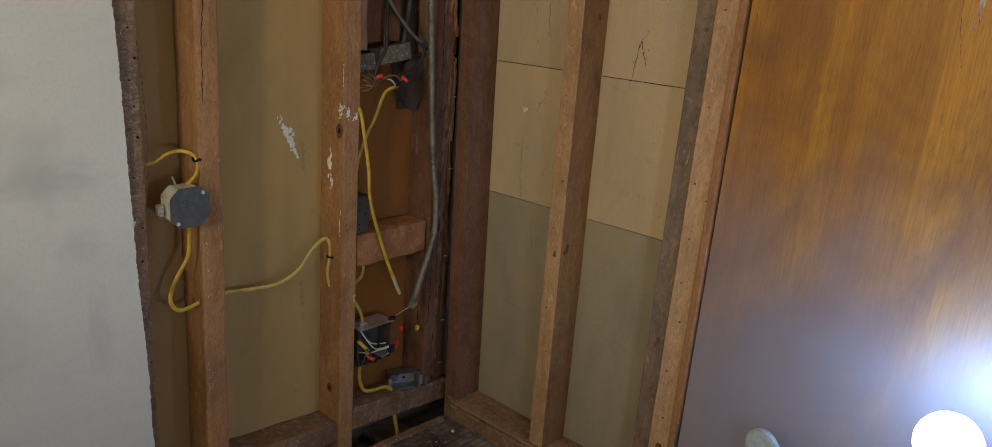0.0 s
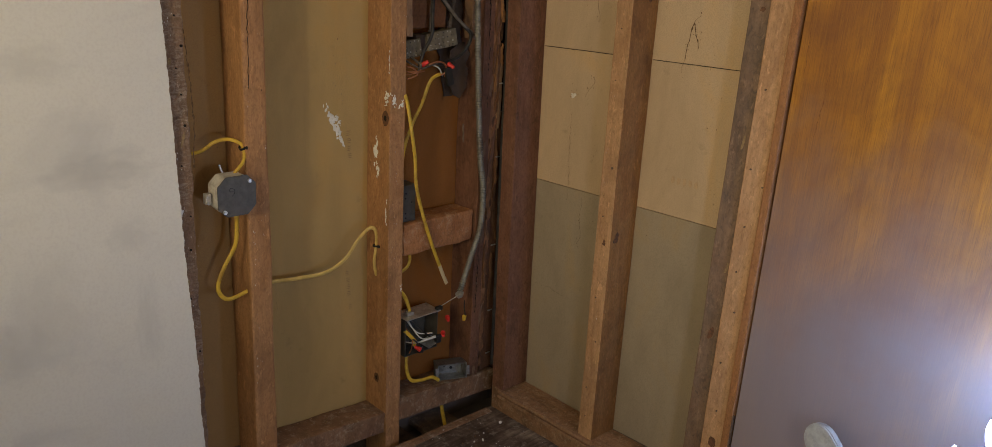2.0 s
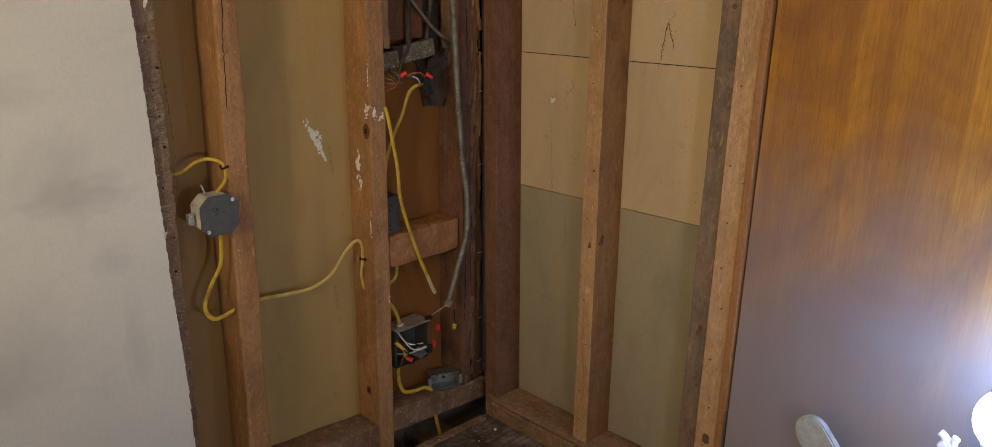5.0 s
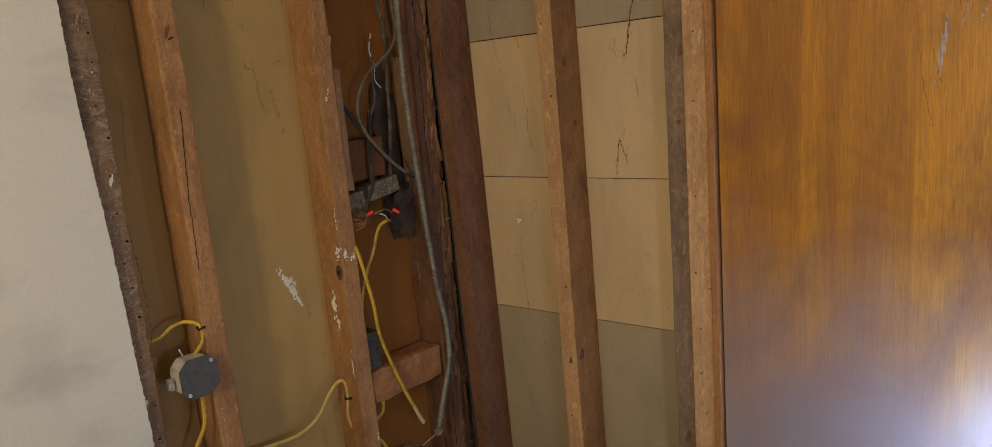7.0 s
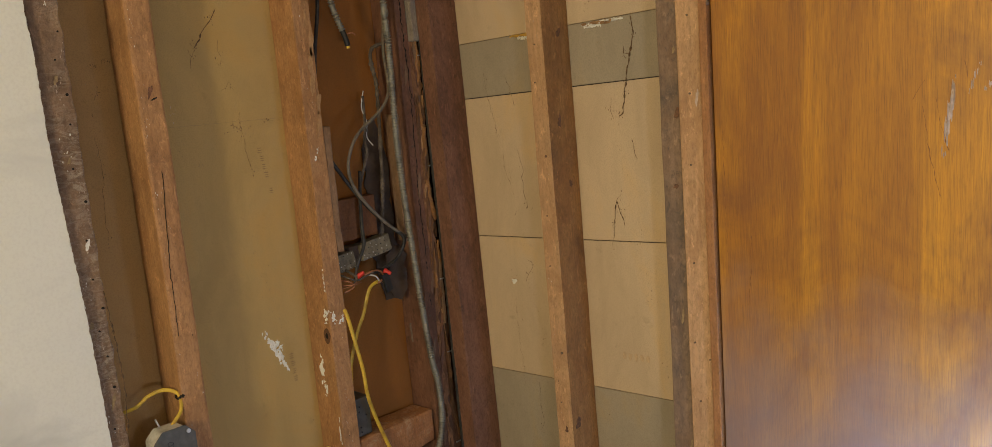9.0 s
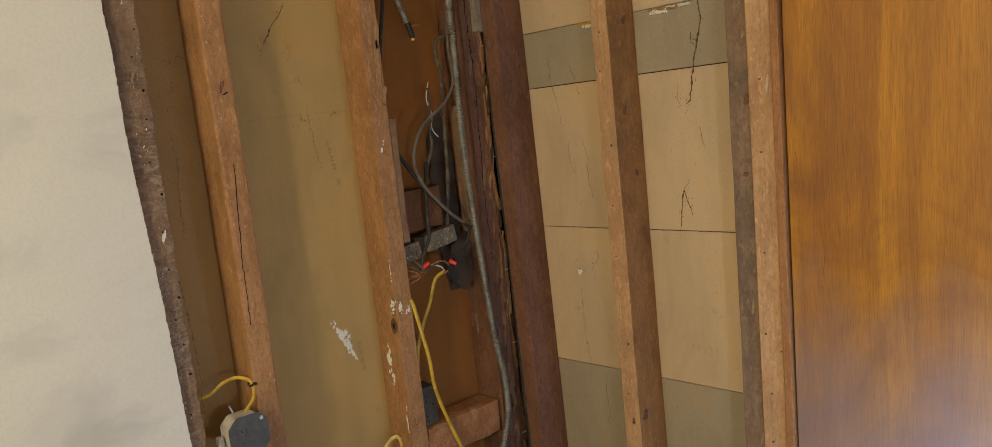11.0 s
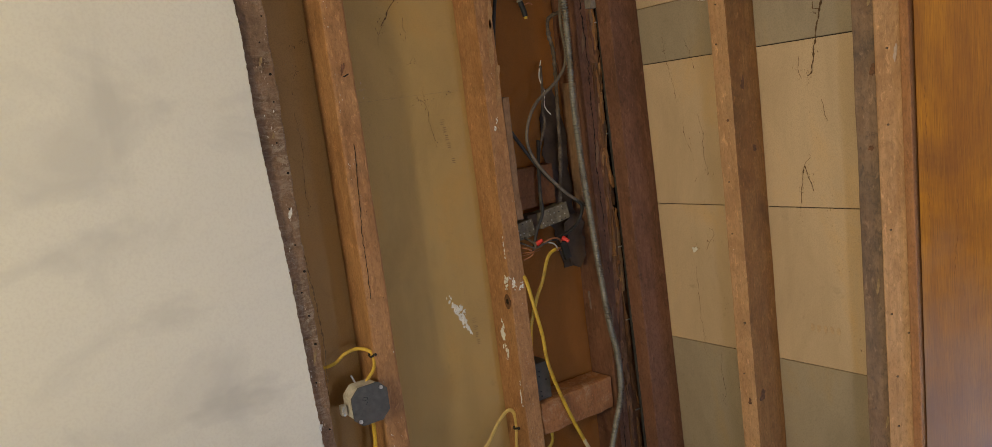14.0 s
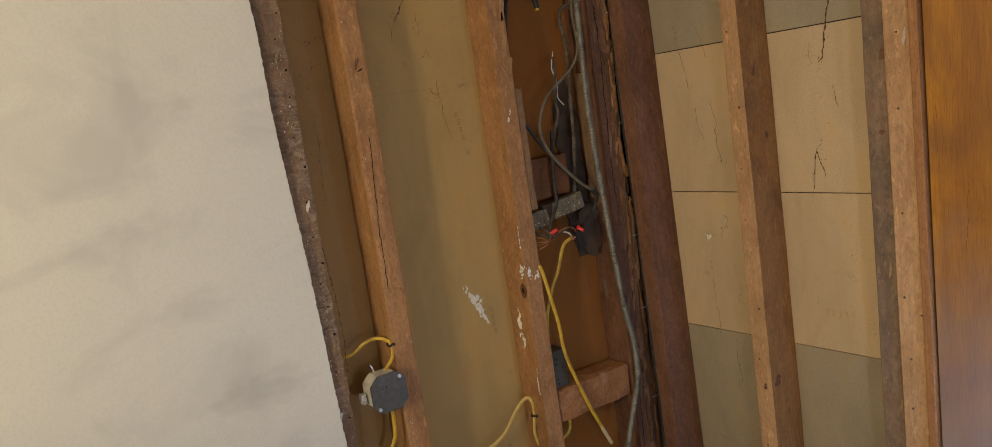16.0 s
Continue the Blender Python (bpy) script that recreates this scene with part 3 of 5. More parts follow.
run = cable("yellow_cable", [(-0.06, -0.748, 0.545), (-0.06, -0.705, 0.543), (-0.058, -0.631, 0.536), (-0.058, -0.554, 0.534), (-0.058, -0.492, 0.559), (-0.058, -0.449, 0.607), (-0.056, -0.414, 0.634), (-0.053, -0.395, 0.626), (-0.052, -0.391, 0.585), (-0.054, -0.397, 0.530), (-0.056, -0.387, 0.487)],
            0.0054, YELLOW_PALE, "faded yellow sheathed cable arching across the bay between two studs", 0.5)
tie(run, (-0.052, -0.392, 0.580), (0, 0, 0), 0.0085)
# ---- corner bay: yellow cables ----
hang = cable("yellow_cable", [(-0.020, -0.340, 1.020), (0.004, -0.338, 1.000), (0.012, -0.326, 0.920), (0.010, -0.309, 0.835), (0.008, -0.301, 0.757), (0.008, -0.275, 0.666), (0.008, -0.235, 0.560), (0.008, -0.206, 0.495)],
             0.0056, YELLOW, "yellow cable hanging loose in the bay with a bleached end", 0.5)
tip = part("bleached_end", sweep([(0.008, -0.2065, 0.496), (0.008, -0.192, 0.463), (0.008, -0.177, 0.433)], 0.0058, flat=0.55), BLEACHED, hang, "bleached whitish cable end", True)
tip.location = -hang.location
cable("yellow_cable", [(-0.012, -0.202, 1.058), (-0.04, -0.220, 1.036), (-0.045, -0.246, 0.971), (-0.045, -0.275, 0.922), (-0.045, -0.305, 0.848), (-0.045, -0.317, 0.750)],
      0.0056, YELLOW, "yellow cable running from the wire splices into a steel box", 0.5)
cable("yellow_cable", [(-0.036, -0.345, 0.592), (-0.03, -0.318, 0.578), (-0.03, -0.291, 0.545), (-0.03, -0.296, 0.502), (-0.034, -0.342, 0.482)],
      0.0054, YELLOW, "short yellow cable loop beside the stud under the block", 0.5)
cable("yellow_cable", [(-0.032, -0.345, 0.455), (-0.03, -0.326, 0.437), (-0.03, -0.299, 0.399), (-0.03, -0.283, 0.352)],
      0.0058, YELLOW, "yellow cable entering the top of an open steel box", 0.5)
cable("yellow_cable", [(-0.022, -0.299, 0.225), (-0.02, -0.299, 0.172), (-0.02, -0.281, 0.131), (-0.02, -0.241, 0.118), (-0.02, -0.199, 0.114), (-0.02, -0.170, 0.094)],
      0.0060, YELLOW, "yellow cable bending from the open box down to the plate", 0.5)
cable("yellow_cable", [(-0.03, -0.150, 0.008), (-0.03, -0.143, -0.03), (-0.03, -0.129, -0.09), (-0.03, -0.122, -0.145)],
      0.0070, YELLOW, "yellow cable dropping through the gap below the plate", 0.5)


# ---- steel boxes ----
def open_box(sx, sy, sz, wall=0.0018):
    """A sheet-steel box in one piece, open towards +x."""
    bm = bmesh.new()
    bmesh.ops.create_cube(bm, size=1.0, matrix=Matrix.Diagonal((sx, sy, sz, 1)))
    bmesh.ops.delete(bm, geom=[f for f in bm.faces if f.normal.x > 0.5], context="FACES")
    bmesh.ops.solidify(bm, geom=list(bm.faces), thickness=wall)
    return bm


def hole_dots(parent, axis_x, spots, radius=0.0026, material=None):
    for y, z in spots:
        ob = part("knockout", cylinder(radius, 0.0014, segments=10), material or BLACK_TAPE, parent)
        ob.matrix_local = Matrix.Translation((axis_x, y, z)) @ pose(0, 0, 0, 0, 90, 0)


def nut(parent, place, turn, material=None):
    """A ribbed twist-on wire connector."""
    bm = cylinder(0.0072, 0.018, top=0.0046, segments=12)
    cylinder(0.0075, 0.005, Matrix.Translation((0, 0, -0.009)), 0.0078, 12, bm)
    ob = part("wire_connector", bm, material or RED_PLASTIC, parent, "red plastic twist-on connector")
    ob.matrix_local = Matrix.Translation(Vector(place) - parent.location) @ pose(0, 0, 0, *turn)
    return ob


def wire(parent, points, radius, material, name="wire", label=""):
    ob = part(name, sweep([Vector(p) - parent.location for p in points], radius, 7, steps=6), material, parent, label, True)
    return ob


low = thing("outlet_box", (-0.035, -0.258, 0.285), "open steel outlet box full of spliced wires beside the stud", "outlet box")
part("shell", open_box(0.062, 0.122, 0.118), STEEL_DARK, low, "dark inside of a steel box")
part("top_plate", solid(0.072, 0.128, 0.003, 0.0008, (3, 5, 1), 0.0012, 20, centre=(0.004, 0.002, 0.062)), STEEL_BRIGHT, low, "dusty bright steel top")
connector = part("cable_connector", solid(0.020, 0.024, 0.010, 0.003, centre=(0.006, -0.030, 0.068)), STEEL_BRIGHT, low, "small zinc cable connector")
part("screw", cylinder(0.004, 0.006, Matrix.Translation((0.006, -0.040, 0.075)), segments=10), STEEL, connector)
part("bracket", solid(0.05, 0.036, 0.002, 0.0005, centre=(0.012, 0.026, -0.058)), STEEL_BRIGHT, low).matrix_local = pose(0, 0, 0, 18, 0, 0)
nut(low, (0.012, -0.170, 0.316), (100, 0, 60))
nut(low, (0.016, -0.190, 0.272), (95, 0, 55))
nut(low, (0.020, -0.292, 0.258), (60, 30, -60))
for pts, r, mat in (
    ([(-0.04, -0.300, 0.345), (-0.01, -0.292, 0.315), (0.0, -0.270, 0.292), (0.006, -0.225, 0.283)], 0.0021, WHITE_WIRE),
    ([(-0.04, -0.290, 0.335), (0.0, -0.285, 0.300), (0.01, -0.262, 0.275), (0.010, -0.215, 0.272)], 0.0021, WHITE_WIRE),
    ([(-0.03, -0.300, 0.260), (0.006, -0.285, 0.268), (0.012, -0.25, 0.270), (0.012, -0.206, 0.268)], 0.0021, WHITE_WIRE),
    ([(-0.04, -0.285, 0.330), (0.004, -0.268, 0.306), (0.004, -0.25, 0.288), (0.008, -0.21, 0.262), (0.012, -0.205, 0.252)], 0.0023, BLACK_RUBBER),
    ([(-0.03, -0.310, 0.300), (0.008, -0.300, 0.285), (0.014, -0.280, 0.262), (0.010, -0.262, 0.240)], 0.0023, BLACK_RUBBER),
    ([(-0.03, -0.305, 0.315), (0.002, -0.300, 0.29), (0.010, -0.305, 0.262), (0.006, -0.312, 0.24)], 0.0016, COPPER),
    ([(-0.01, -0.318, 0.310), (0.004, -0.300, 0.288), (0.0, -0.286, 0.27), (-0.01, -0.28, 0.252)], 0.0055, YELLOW),
):
    wire(low, pts, r, mat)
for y, z, s in ((-0.207, 0.262, 0.016), (-0.275, 0.246, 0.014)):
    part("taped_splice", solid(0.014, 0.020, s * 1.6, 0.004, (1, 2, 3), 0.002, 60, y), BLACK_TAPE, low, "black taped splice").location = Vector((0.012, y, z)) - low.location

loose = thing("device_box", (-0.035, -0.112, 0.109), "loose empty galvanised device box lying on the plate", "device box")
part("shell", open_box(0.056, 0.094, 0.050), STEEL, loose)
part("ear", solid(0.002, 0.010, 0.030, 0.0006, centre=(0.028, 0.051, 0)), STEEL, loose)
part("ear", solid(0.002, 0.010, 0.030, 0.0006, centre=(0.028, -0.051, 0)), STEEL, loose)
hole_dots(loose, -0.0262, ((-0.012, 0.004), (0.010, -0.006), (0.022, 0.008)), 0.005)
loose.rotation_euler = (0, radians(-8), radians(-24))

side = thing("outlet_box", (-0.052, -0.306, 0.697), "narrow dusty steel box nailed to the stud above the block", "outlet box")
part("shell", solid(0.062, 0.054, 0.108, 0.002), STEEL_DARK, side)
hole_dots(side, 0.0318, ((-0.008, 0.030), (-0.010, 0.016), (0.012, 0.002), (-0.009, -0.028), (-0.008, -0.042)))

top = thing("ganged_device_box", (-0.060, -0.230, 1.138), "row of old galvanised device boxes nailed between the studs", "outlet box")
for y0, y1, lift in ((-0.338, -0.262, -0.016), (-0.240, -0.136, 0.006)):
    b = part("box_shell", solid(0.058, y1 - y0, 0.046, 0.003, (1, 5, 3), 0.002, 30, y0), STEEL_DULL, top)
    b.location = (0, (y0 + y1) / 2 + 0.230, lift)
    b.rotation_euler = (radians(8), radians(-6), 0)
    spots = random.Random(int(-y0 * 1000))
    for row in (-0.019, -0.007, 0.006, 0.018):
        for k in range(int((y1 - y0) / 0.015)):
            yy = -(y1 - y0) / 2 + 0.009 + k * 0.015 + spots.uniform(-0.003, 0.003)
            if spots.random() < 0.72:
                hole_dots(b, 0.0297, ((yy, row + spots.uniform(-0.002, 0.002)),), spots.uniform(0.0011, 0.0020), STEEL_BRIGHT if spots.random() < 0.7 else BLACK_TAPE)
part("middle_shell", solid(0.045, 0.040, 0.046, 0.002, centre=(-0.006, -0.022, 0)), CHAR, top, "sooty middle box")

splices = thing("wire_splices", (-0.01, -0.24, 1.085), "tangle of old wires with red connectors and black tape", "wire splices")
nut(splices, (0.004, -0.276, 1.092), (60, 0, 130))
nut(splices, (0.010, -0.190, 1.080), (115, 0, 115))
for pts, r, mat in (
    ([(-0.03, -0.335, 1.105), (0.0, -0.312, 1.088), (0.004, -0.290, 1.078), (0.0, -0.262, 1.082), (0.004, -0.235, 1.090)], 0.0030, CLOTH),
    ([(-0.03, -0.335, 1.085), (0.0, -0.315, 1.080), (0.0, -0.300, 1.062), (-0.01, -0.326, 1.050)], 0.0022, COPPER),
    ([(-0.03, -0.338, 1.070), (0.0, -0.318, 1.070), (0.006, -0.298, 1.072), (0.0, -0.286, 1.092)], 0.0022, COPPER),
    ([(0.0, -0.262, 1.086), (0.010, -0.240, 1.094), (0.010, -0.215, 1.088), (0.006, -0.204, 1.066), (0.0, -0.220, 1.055)], 0.0026, COPPER),
    ([(-0.01, -0.205, 1.052), (0.0, -0.225, 1.075), (0.0, -0.252, 1.086)], 0.0021, WHITE_WIRE),
    ([(-0.01, -0.203, 1.052), (0.004, -0.205, 1.066), (0.006, -0.200, 1.078)], 0.0022, BLACK_RUBBER),
    ([(-0.01, -0.200, 1.052), (0.0, -0.188, 1.045), (-0.01, -0.165, 1.032)], 0.0016, COPPER),
    ([(-0.03, -0.30, 1.105), (0.002, -0.292, 1.088), (0.002, -0.300, 1.070)], 0.0035, CLOTH),
    ([(-0.02, -0.330, 1.060), (0.0, -0.302, 1.066), (0.0, -0.275, 1.070)], 0.0014, COPPER),
):
    wire(splices, pts, r, mat)
part("tape_tail", solid(0.010, 0.022, 0.052, 0.002, (1, 2, 4), 0.002, 40, 7.0), BLACK_TAPE, splices, "hanging flap of black tape").matrix_local = Matrix.Translation(Vector((0.008, -0.196, 1.052)) - splices.location) @ pose(0, 0, 0, 14, 0, 0)

# ---- old cables and conduit in the corner bay ----
cable("flexible_conduit", [(0.020, -0.116, 2.36), (0.020, -0.115, 1.794), (0.020, -0.113, 1.683), (0.020, -0.116, 1.555), (0.020, -0.119, 1.407), (0.020, -0.109, 1.213), (0.020, -0.089, 0.951), (0.020, -0.074, 0.802), (0.020, -0.059, 0.720), (0.020, -0.060, 0.600), (0.020, -0.093, 0.507), (0.020, -0.132, 0.402)],
      0.0082, FLEX, "grey steel flexible conduit hanging down the corner", rings=0.32, pitch=0.0075, sides=12, category="conduit")
ring = thing("conduit_fitting", (0.020, -0.134, 0.393), "pale zinc bushing at the end of the conduit", "conduit fitting")
for k, (r, d) in enumerate(((0.016, 0.006), (0.0125, 0.014))):
    part("bushing" if k else "locknut", cylinder(r * 0.82, d * 0.8, pose(0, 0, -0.004 * k, 25, 0, 0), segments=10), STEEL_BRIGHT, ring)
wire(ring, [(0.020, -0.136, 0.390), (0.006, -0.160, 0.372), (-0.01, -0.190, 0.352), (-0.02, -0.206, 0.345)], 0.0012, STEEL_BRIGHT, "pull_wire", "thin bare wire")
part("tape_wrap", solid(0.012, 0.024, 0.014, 0.004), BLACK_TAPE, ring).location = (-0.026, -0.058, -0.042)
cable("flexible_conduit", [(-0.03, -0.275, 2.1), (-0.03, -0.262, 1.90), (-0.03, -0.246, 1.799), (-0.03, -0.233, 1.762), (-0.03, -0.222, 1.735)],
      0.0076, FLEX, "short end of armoured cable hanging in the bay", rings=0.32, pitch=0.0075, sides=12, category="conduit")
stub = cable("cable_stub", [(-0.03, -0.2225, 1.736), (-0.028, -0.215, 1.712), (-0.028, -0.211, 1.695)], 0.0075, BLACK_TAPE, "black taped cable end with a bright tip")
part("copper_tip", cylinder(0.005, 0.006, Matrix.Translation((0.002, 0.012, -0.045))), YELLOW, stub, "bright yellow tip")
wire(stub, [(-0.03, -0.218, 1.722), (-0.02, -0.200, 1.728), (-0.02, -0.190, 1.722)], 0.0016, COPPER)
cable("black_cable", [(-0.05, -0.27, 2.1), (-0.042, -0.278, 1.90), (-0.04, -0.284, 1.800), (-0.04, -0.311, 1.668), (-0.04, -0.321, 1.561), (-0.045, -0.322, 1.44), (-0.035, -0.300, 1.397), (-0.03, -0.240, 1.307), (-0.026, -0.189, 1.244), (-0.016, -0.130, 1.188), (-0.008, -0.106, 1.155), (-0.010, -0.136, 1.108), (-0.006, -0.205, 1.086), (-0.004, -0.235, 1.090)],
      0.0050, BLACK_RUBBER, "black cable sagging across the corner bay to the splices")
cable("grey_cable", [(0.0, -0.098, 2.1), (-0.004, -0.100, 1.80), (-0.012, -0.106, 1.678), (-0.014, -0.100, 1.575), (-0.016, -0.135, 1.519), (-0.02, -0.218, 1.460), (-0.02, -0.256, 1.396), (-0.02, -0.256, 1.342), (-0.018, -0.226, 1.285), (-0.014, -0.159, 1.211), (-0.012, -0.093, 1.160)],
      0.0048, GREY_SHEATH, "grey cloth cable looping through the bay with a cut end", vary=0.08)
cable("black_cable", [(-0.045, -0.205, 1.36), (-0.03, -0.225, 1.290), (-0.008, -0.246, 1.220), (-0.004, -0.250, 1.166), (-0.006, -0.276, 1.118), (-0.004, -0.291, 1.075)],
      0.0048, BLACK_RUBBER, "short black cable in front of the device boxes")
cable("cloth_cable", [(-0.03, -0.088, 1.700), (-0.05, -0.116, 1.686), (-0.052, -0.121, 1.646), (-0.05, -0.113, 1.599), (-0.05, -0.114, 1.535), (-0.05, -0.122, 1.409), (-0.052, -0.128, 1.30), (-0.052, -0.150, 1.165)],
      0.0068, CLOTH, "frayed dark cloth-covered cable in the corner bay", steps=16, vary=0.32)
cable("cloth_cable", [(-0.05, -0.164, 1.561), (-0.05, -0.167, 1.478), (-0.045, -0.178, 1.440), (-0.05, -0.171, 1.401), (-0.05, -0.203, 1.326), (-0.05, -0.215, 1.24), (-0.055, -0.216, 1.165)],
      0.0050, CLOTH, "frayed old wire with a bare whitish end", steps=14, vary=0.3)
cable("bare_wire", [(-0.05, -0.160, 1.575), (-0.05, -0.172, 1.53), (-0.05, -0.160, 1.49), (-0.048, -0.166, 1.45), (-0.045, -0.150, 1.425)], 0.0016, WHITE_WIRE, "thin pale bare wire end", category="wire")
cable("black_cable", [(0.016, 0.010, 2.38), (0.014, 0.008, 1.9), (0.018, 0.006, 1.60), (0.020, 0.004, 1.35), (0.026, 0.006, 1.05), (0.030, 0.004, 0.75), (0.034, 0.004, 0.45), (0.038, 0.002, 0.12)],
      0.0070, BLACK_RUBBER, "black cable run down the gap beside the corner post", sides=8)
ct = thing("wire_connector", (0.022, -0.040, 0.300), "yellow wire connector on a thin black lead", "connector")
part("cap", cylinder(0.007, 0.016, top=0.005, segments=12), YELLOW, ct).matrix_local = Matrix.Translation((-0.02, -0.055, -0.005)) @ pose(0, 0, 0, 120, 0, 40)
part("lead", sweep([(-0.02, -0.055, 0.055), (-0.02, -0.055, 0.03), (-0.02, -0.05, 0.0)], 0.0018, 6), BLACK_TAPE, ct)

# ---- wood in the corner bay ----
cleat = part("cleat", solid(0.05, 0.021, 0.33, 0.003, (1, 1, 16), 0.004, 16, 4.0), CLEAT_WOOD)
put(cleat, (-0.027, -0.3265, 1.327), "rough worn strip of wood nailed to the stud", "wood strip")
cleat2 = part("cleat", solid(0.035, 0.022, 0.36, 0.002, (1, 1, 12), 0.002, 14, 9.0), CLEAT_WOOD)
put(cleat2, (-0.045, -0.074, 1.325), "short upright strip of wood beside the corner stud", "wood strip")
back = part("fire_block", solid(0.035, 0.170, 0.115, 0.003, (1, 6, 3), 0.003, 14, 12.0), wood("block_wood_dark", (0.22, 0.095, 0.04), dirty=0.5, along=1))
put(back, (-0.084, -0.235, 1.232), "red-brown wooden block behind the device boxes", "wood block")


def ragged(width, height, seed, rag=0.012, thick=0.003, rows=40):
    """An upright sheet with torn, uneven sides."""
    bm, prev = bmesh.new(), None
    for k in range(rows + 1):
        t = k / rows
        z = (t - 0.5) * height
        taper = 0.35 + 0.65 * min(1.0, 4 * t, 5 * (1 - t))
        sides = [sign * width / 2 * taper + rag * noise.noise((seed, sign * 3, z * 30)) + 0.5 * rag * noise.noise((seed + 5, sign * 3, z * 95)) for sign in (-1, 1)]
        bulge = 0.006 * noise.noise((seed, 8, z * 14))
        ring = [bm.verts.new(c) for c in ((bulge, sides[0], z), (bulge, sides[1], z), (bulge - thick, sides[1], z), (bulge - thick, sides[0], z))]
        if prev:
            for i in range(4):
                bm.faces.new((prev[i], prev[(i + 1) % 4], ring[(i + 1) % 4], ring[i]))
        else:
            bm.faces.new(ring[::-1])
        prev = ring
    bm.faces.new(prev)
    return bm


soot = part("tar_paper", ragged(0.085, 0.52, 15.0), CHAR)
put(soot, (-0.092, -0.112, 1.235), "sooty black paper on the back board", "tar paper")
flap = part("tar_paper", ragged(0.066, 0.160, 19.0, 0.016), CHAR)
put(flap, (-0.055, -0.104, 1.055), "torn sooty paper flap hanging below the boxes", "tar paper")
scrap = part("paper_scrap", solid(0.003, 0.034, 0.055, 0.0005, (1, 4, 6), 0.006, 45, 23.0), plain("brown_paper", (0.20, 0.145, 0.10), 0.9, vary=0.3, scale=50, bump=0.4))
put(scrap, (-0.070, -0.050, 0.865), "torn scrap of brown paper on the corner stud", "paper scrap")
# near-black filler: the shade of the corner gap is in its colour
filler = part("rotten_strip", solid(0.03, 0.110, 1.46, 0.004, (1, 2, 50), 0.007, 17, 27.0), wood("gap_shade_wood", (0.035, 0.020, 0.014), (0.012, 0.009, 0.008), 0.85, 0.95))
put(filler, (-0.060, 0.045, 1.655), "strip of wood coloured near black for the shade deep in the corner gap", "wood strip")
filler = part("rotten_strip", solid(0.05, 0.110, 0.84, 0.004, (1, 2, 40), 0.006, 17, 29.0), wood("worn_corner_wood", (0.15, 0.075, 0.045), (0.03, 0.02, 0.015), 0.85, 0.9))
put(filler, (-0.030, 0.045, 0.505), "dark reddish worn strip of wood in the corner gap", "wood strip")
SPLIT_FACE = wood("split_face_wood", (0.34, 0.165, 0.075), (0.025, 0.015, 0.011), 0.95, 0.9, grain=1.8)
for z, height, width, y, seed in ((1.56, 0.42, 0.036, -0.010, 2.0), (1.17, 0.46, 0.030, -0.010, 6.0), (0.80, 0.40, 0.024, -0.012, 11.0), (0.36, 0.52, 0.020, -0.014, 17.0)):
    ob = part("split_board", ragged(width, height, seed, 0.012, 0.014, 70), SPLIT_FACE)
    put(ob, (-0.004, y, z), "ragged split edge of the reddish corner stud", "split wood", "split corner edge")


def splinter(length, width, thick, seed):
    """A torn sliver of wood, pointed at both ends."""
    bm = bmesh.new()
    loops = []
    for k in range(13):
        t = k / 12
        w = width * (math.sin(math.pi * min(1, 0.06 + t * 0.94)) ** 0.7) * (0.8 + 0.5 * noise.noise((seed, 0, t * 5)))
        c = Vector((0.004 * noise.noise((seed, 3, t * 4)), 0.006 * noise.noise((seed, 6, t * 4)), (t - 0.5) * length))
        loops.append([bm.verts.new(c + Vector(o)) for o in ((thick / 2, -w / 2, 0), (thick / 2, w / 2, 0), (-thick / 2, w / 2, 0), (-thick / 2, -w / 2, 0))])
    for a, b in zip(loops, loops[1:]):
        for k in range(4):
            bm.faces.new((a[k], a[(k + 1) % 4], b[(k + 1) % 4], b[k]))
    bm.faces.new(loops[0])
    bm.faces.new(loops[-1][::-1])
    return bm


SPLIT_DARK = wood("split_dark_wood", (0.20, 0.10, 0.05), (0.05, 0.03, 0.02), 0.6)
for y, z, length, width, mat, lean in ((0.000, 1.455, 0.19, 0.024, PALE_WOOD, -3), (-0.020, 1.42, 0.26, 0.014, SPLIT_DARK, -4), (0.002, 1.26, 0.24, 0.015, SPLIT_DARK, 5), (-0.006, 1.30, 0.12, 0.010, PALE_WOOD, -14),
                                  (0.004, 1.00, 0.26, 0.014, SPLIT_DARK, 3), (0.006, 0.93, 0.16, 0.009, PALE_WOOD, 2), (-0.002, 1.62, 0.18, 0.018, CLEAT_WOOD, 2), (0.0, 1.75, 0.22, 0.020, CLEAT_WOOD, 0), (0.010, 0.70, 0.30, 0.012, SPLIT_DARK, 2)):
    ob = part("wood_splinter", splinter(length, width, 0.010, z * 7), mat)
    put(ob, (-0.006, y, z), "torn splinter of wood sticking out of the split corner", "wood splinter", "corner splinters")
    ob.rotation_euler = (radians(lean), radians(2), 0)

rng = random.Random(12)
for k in range(16):
    z = 0.35 + 1.5 * (k + rng.random()) / 16
    ob = part("wood_splinter", splinter(rng.uniform(0.08, 0.24), rng.uniform(0.006, 0.016), 0.009, k * 3.3), rng.choice((SPLIT_DARK, SPLIT_DARK, CLEAT_WOOD, STUD_RED)))
    put(ob, (-0.004 + rng.uniform(-0.006, 0.006), rng.uniform(-0.022, 0.012), z), "torn splinter of wood sticking out of the split corner", "wood splinter", "corner splinters")
    ob.rotation_euler = (radians(rng.uniform(-7, 7)), radians(rng.uniform(-4, 4)), 0)
ORANGE_WOOD = wood("fresh_split_wood", (0.36, 0.175, 0.065), dirty=0.5)
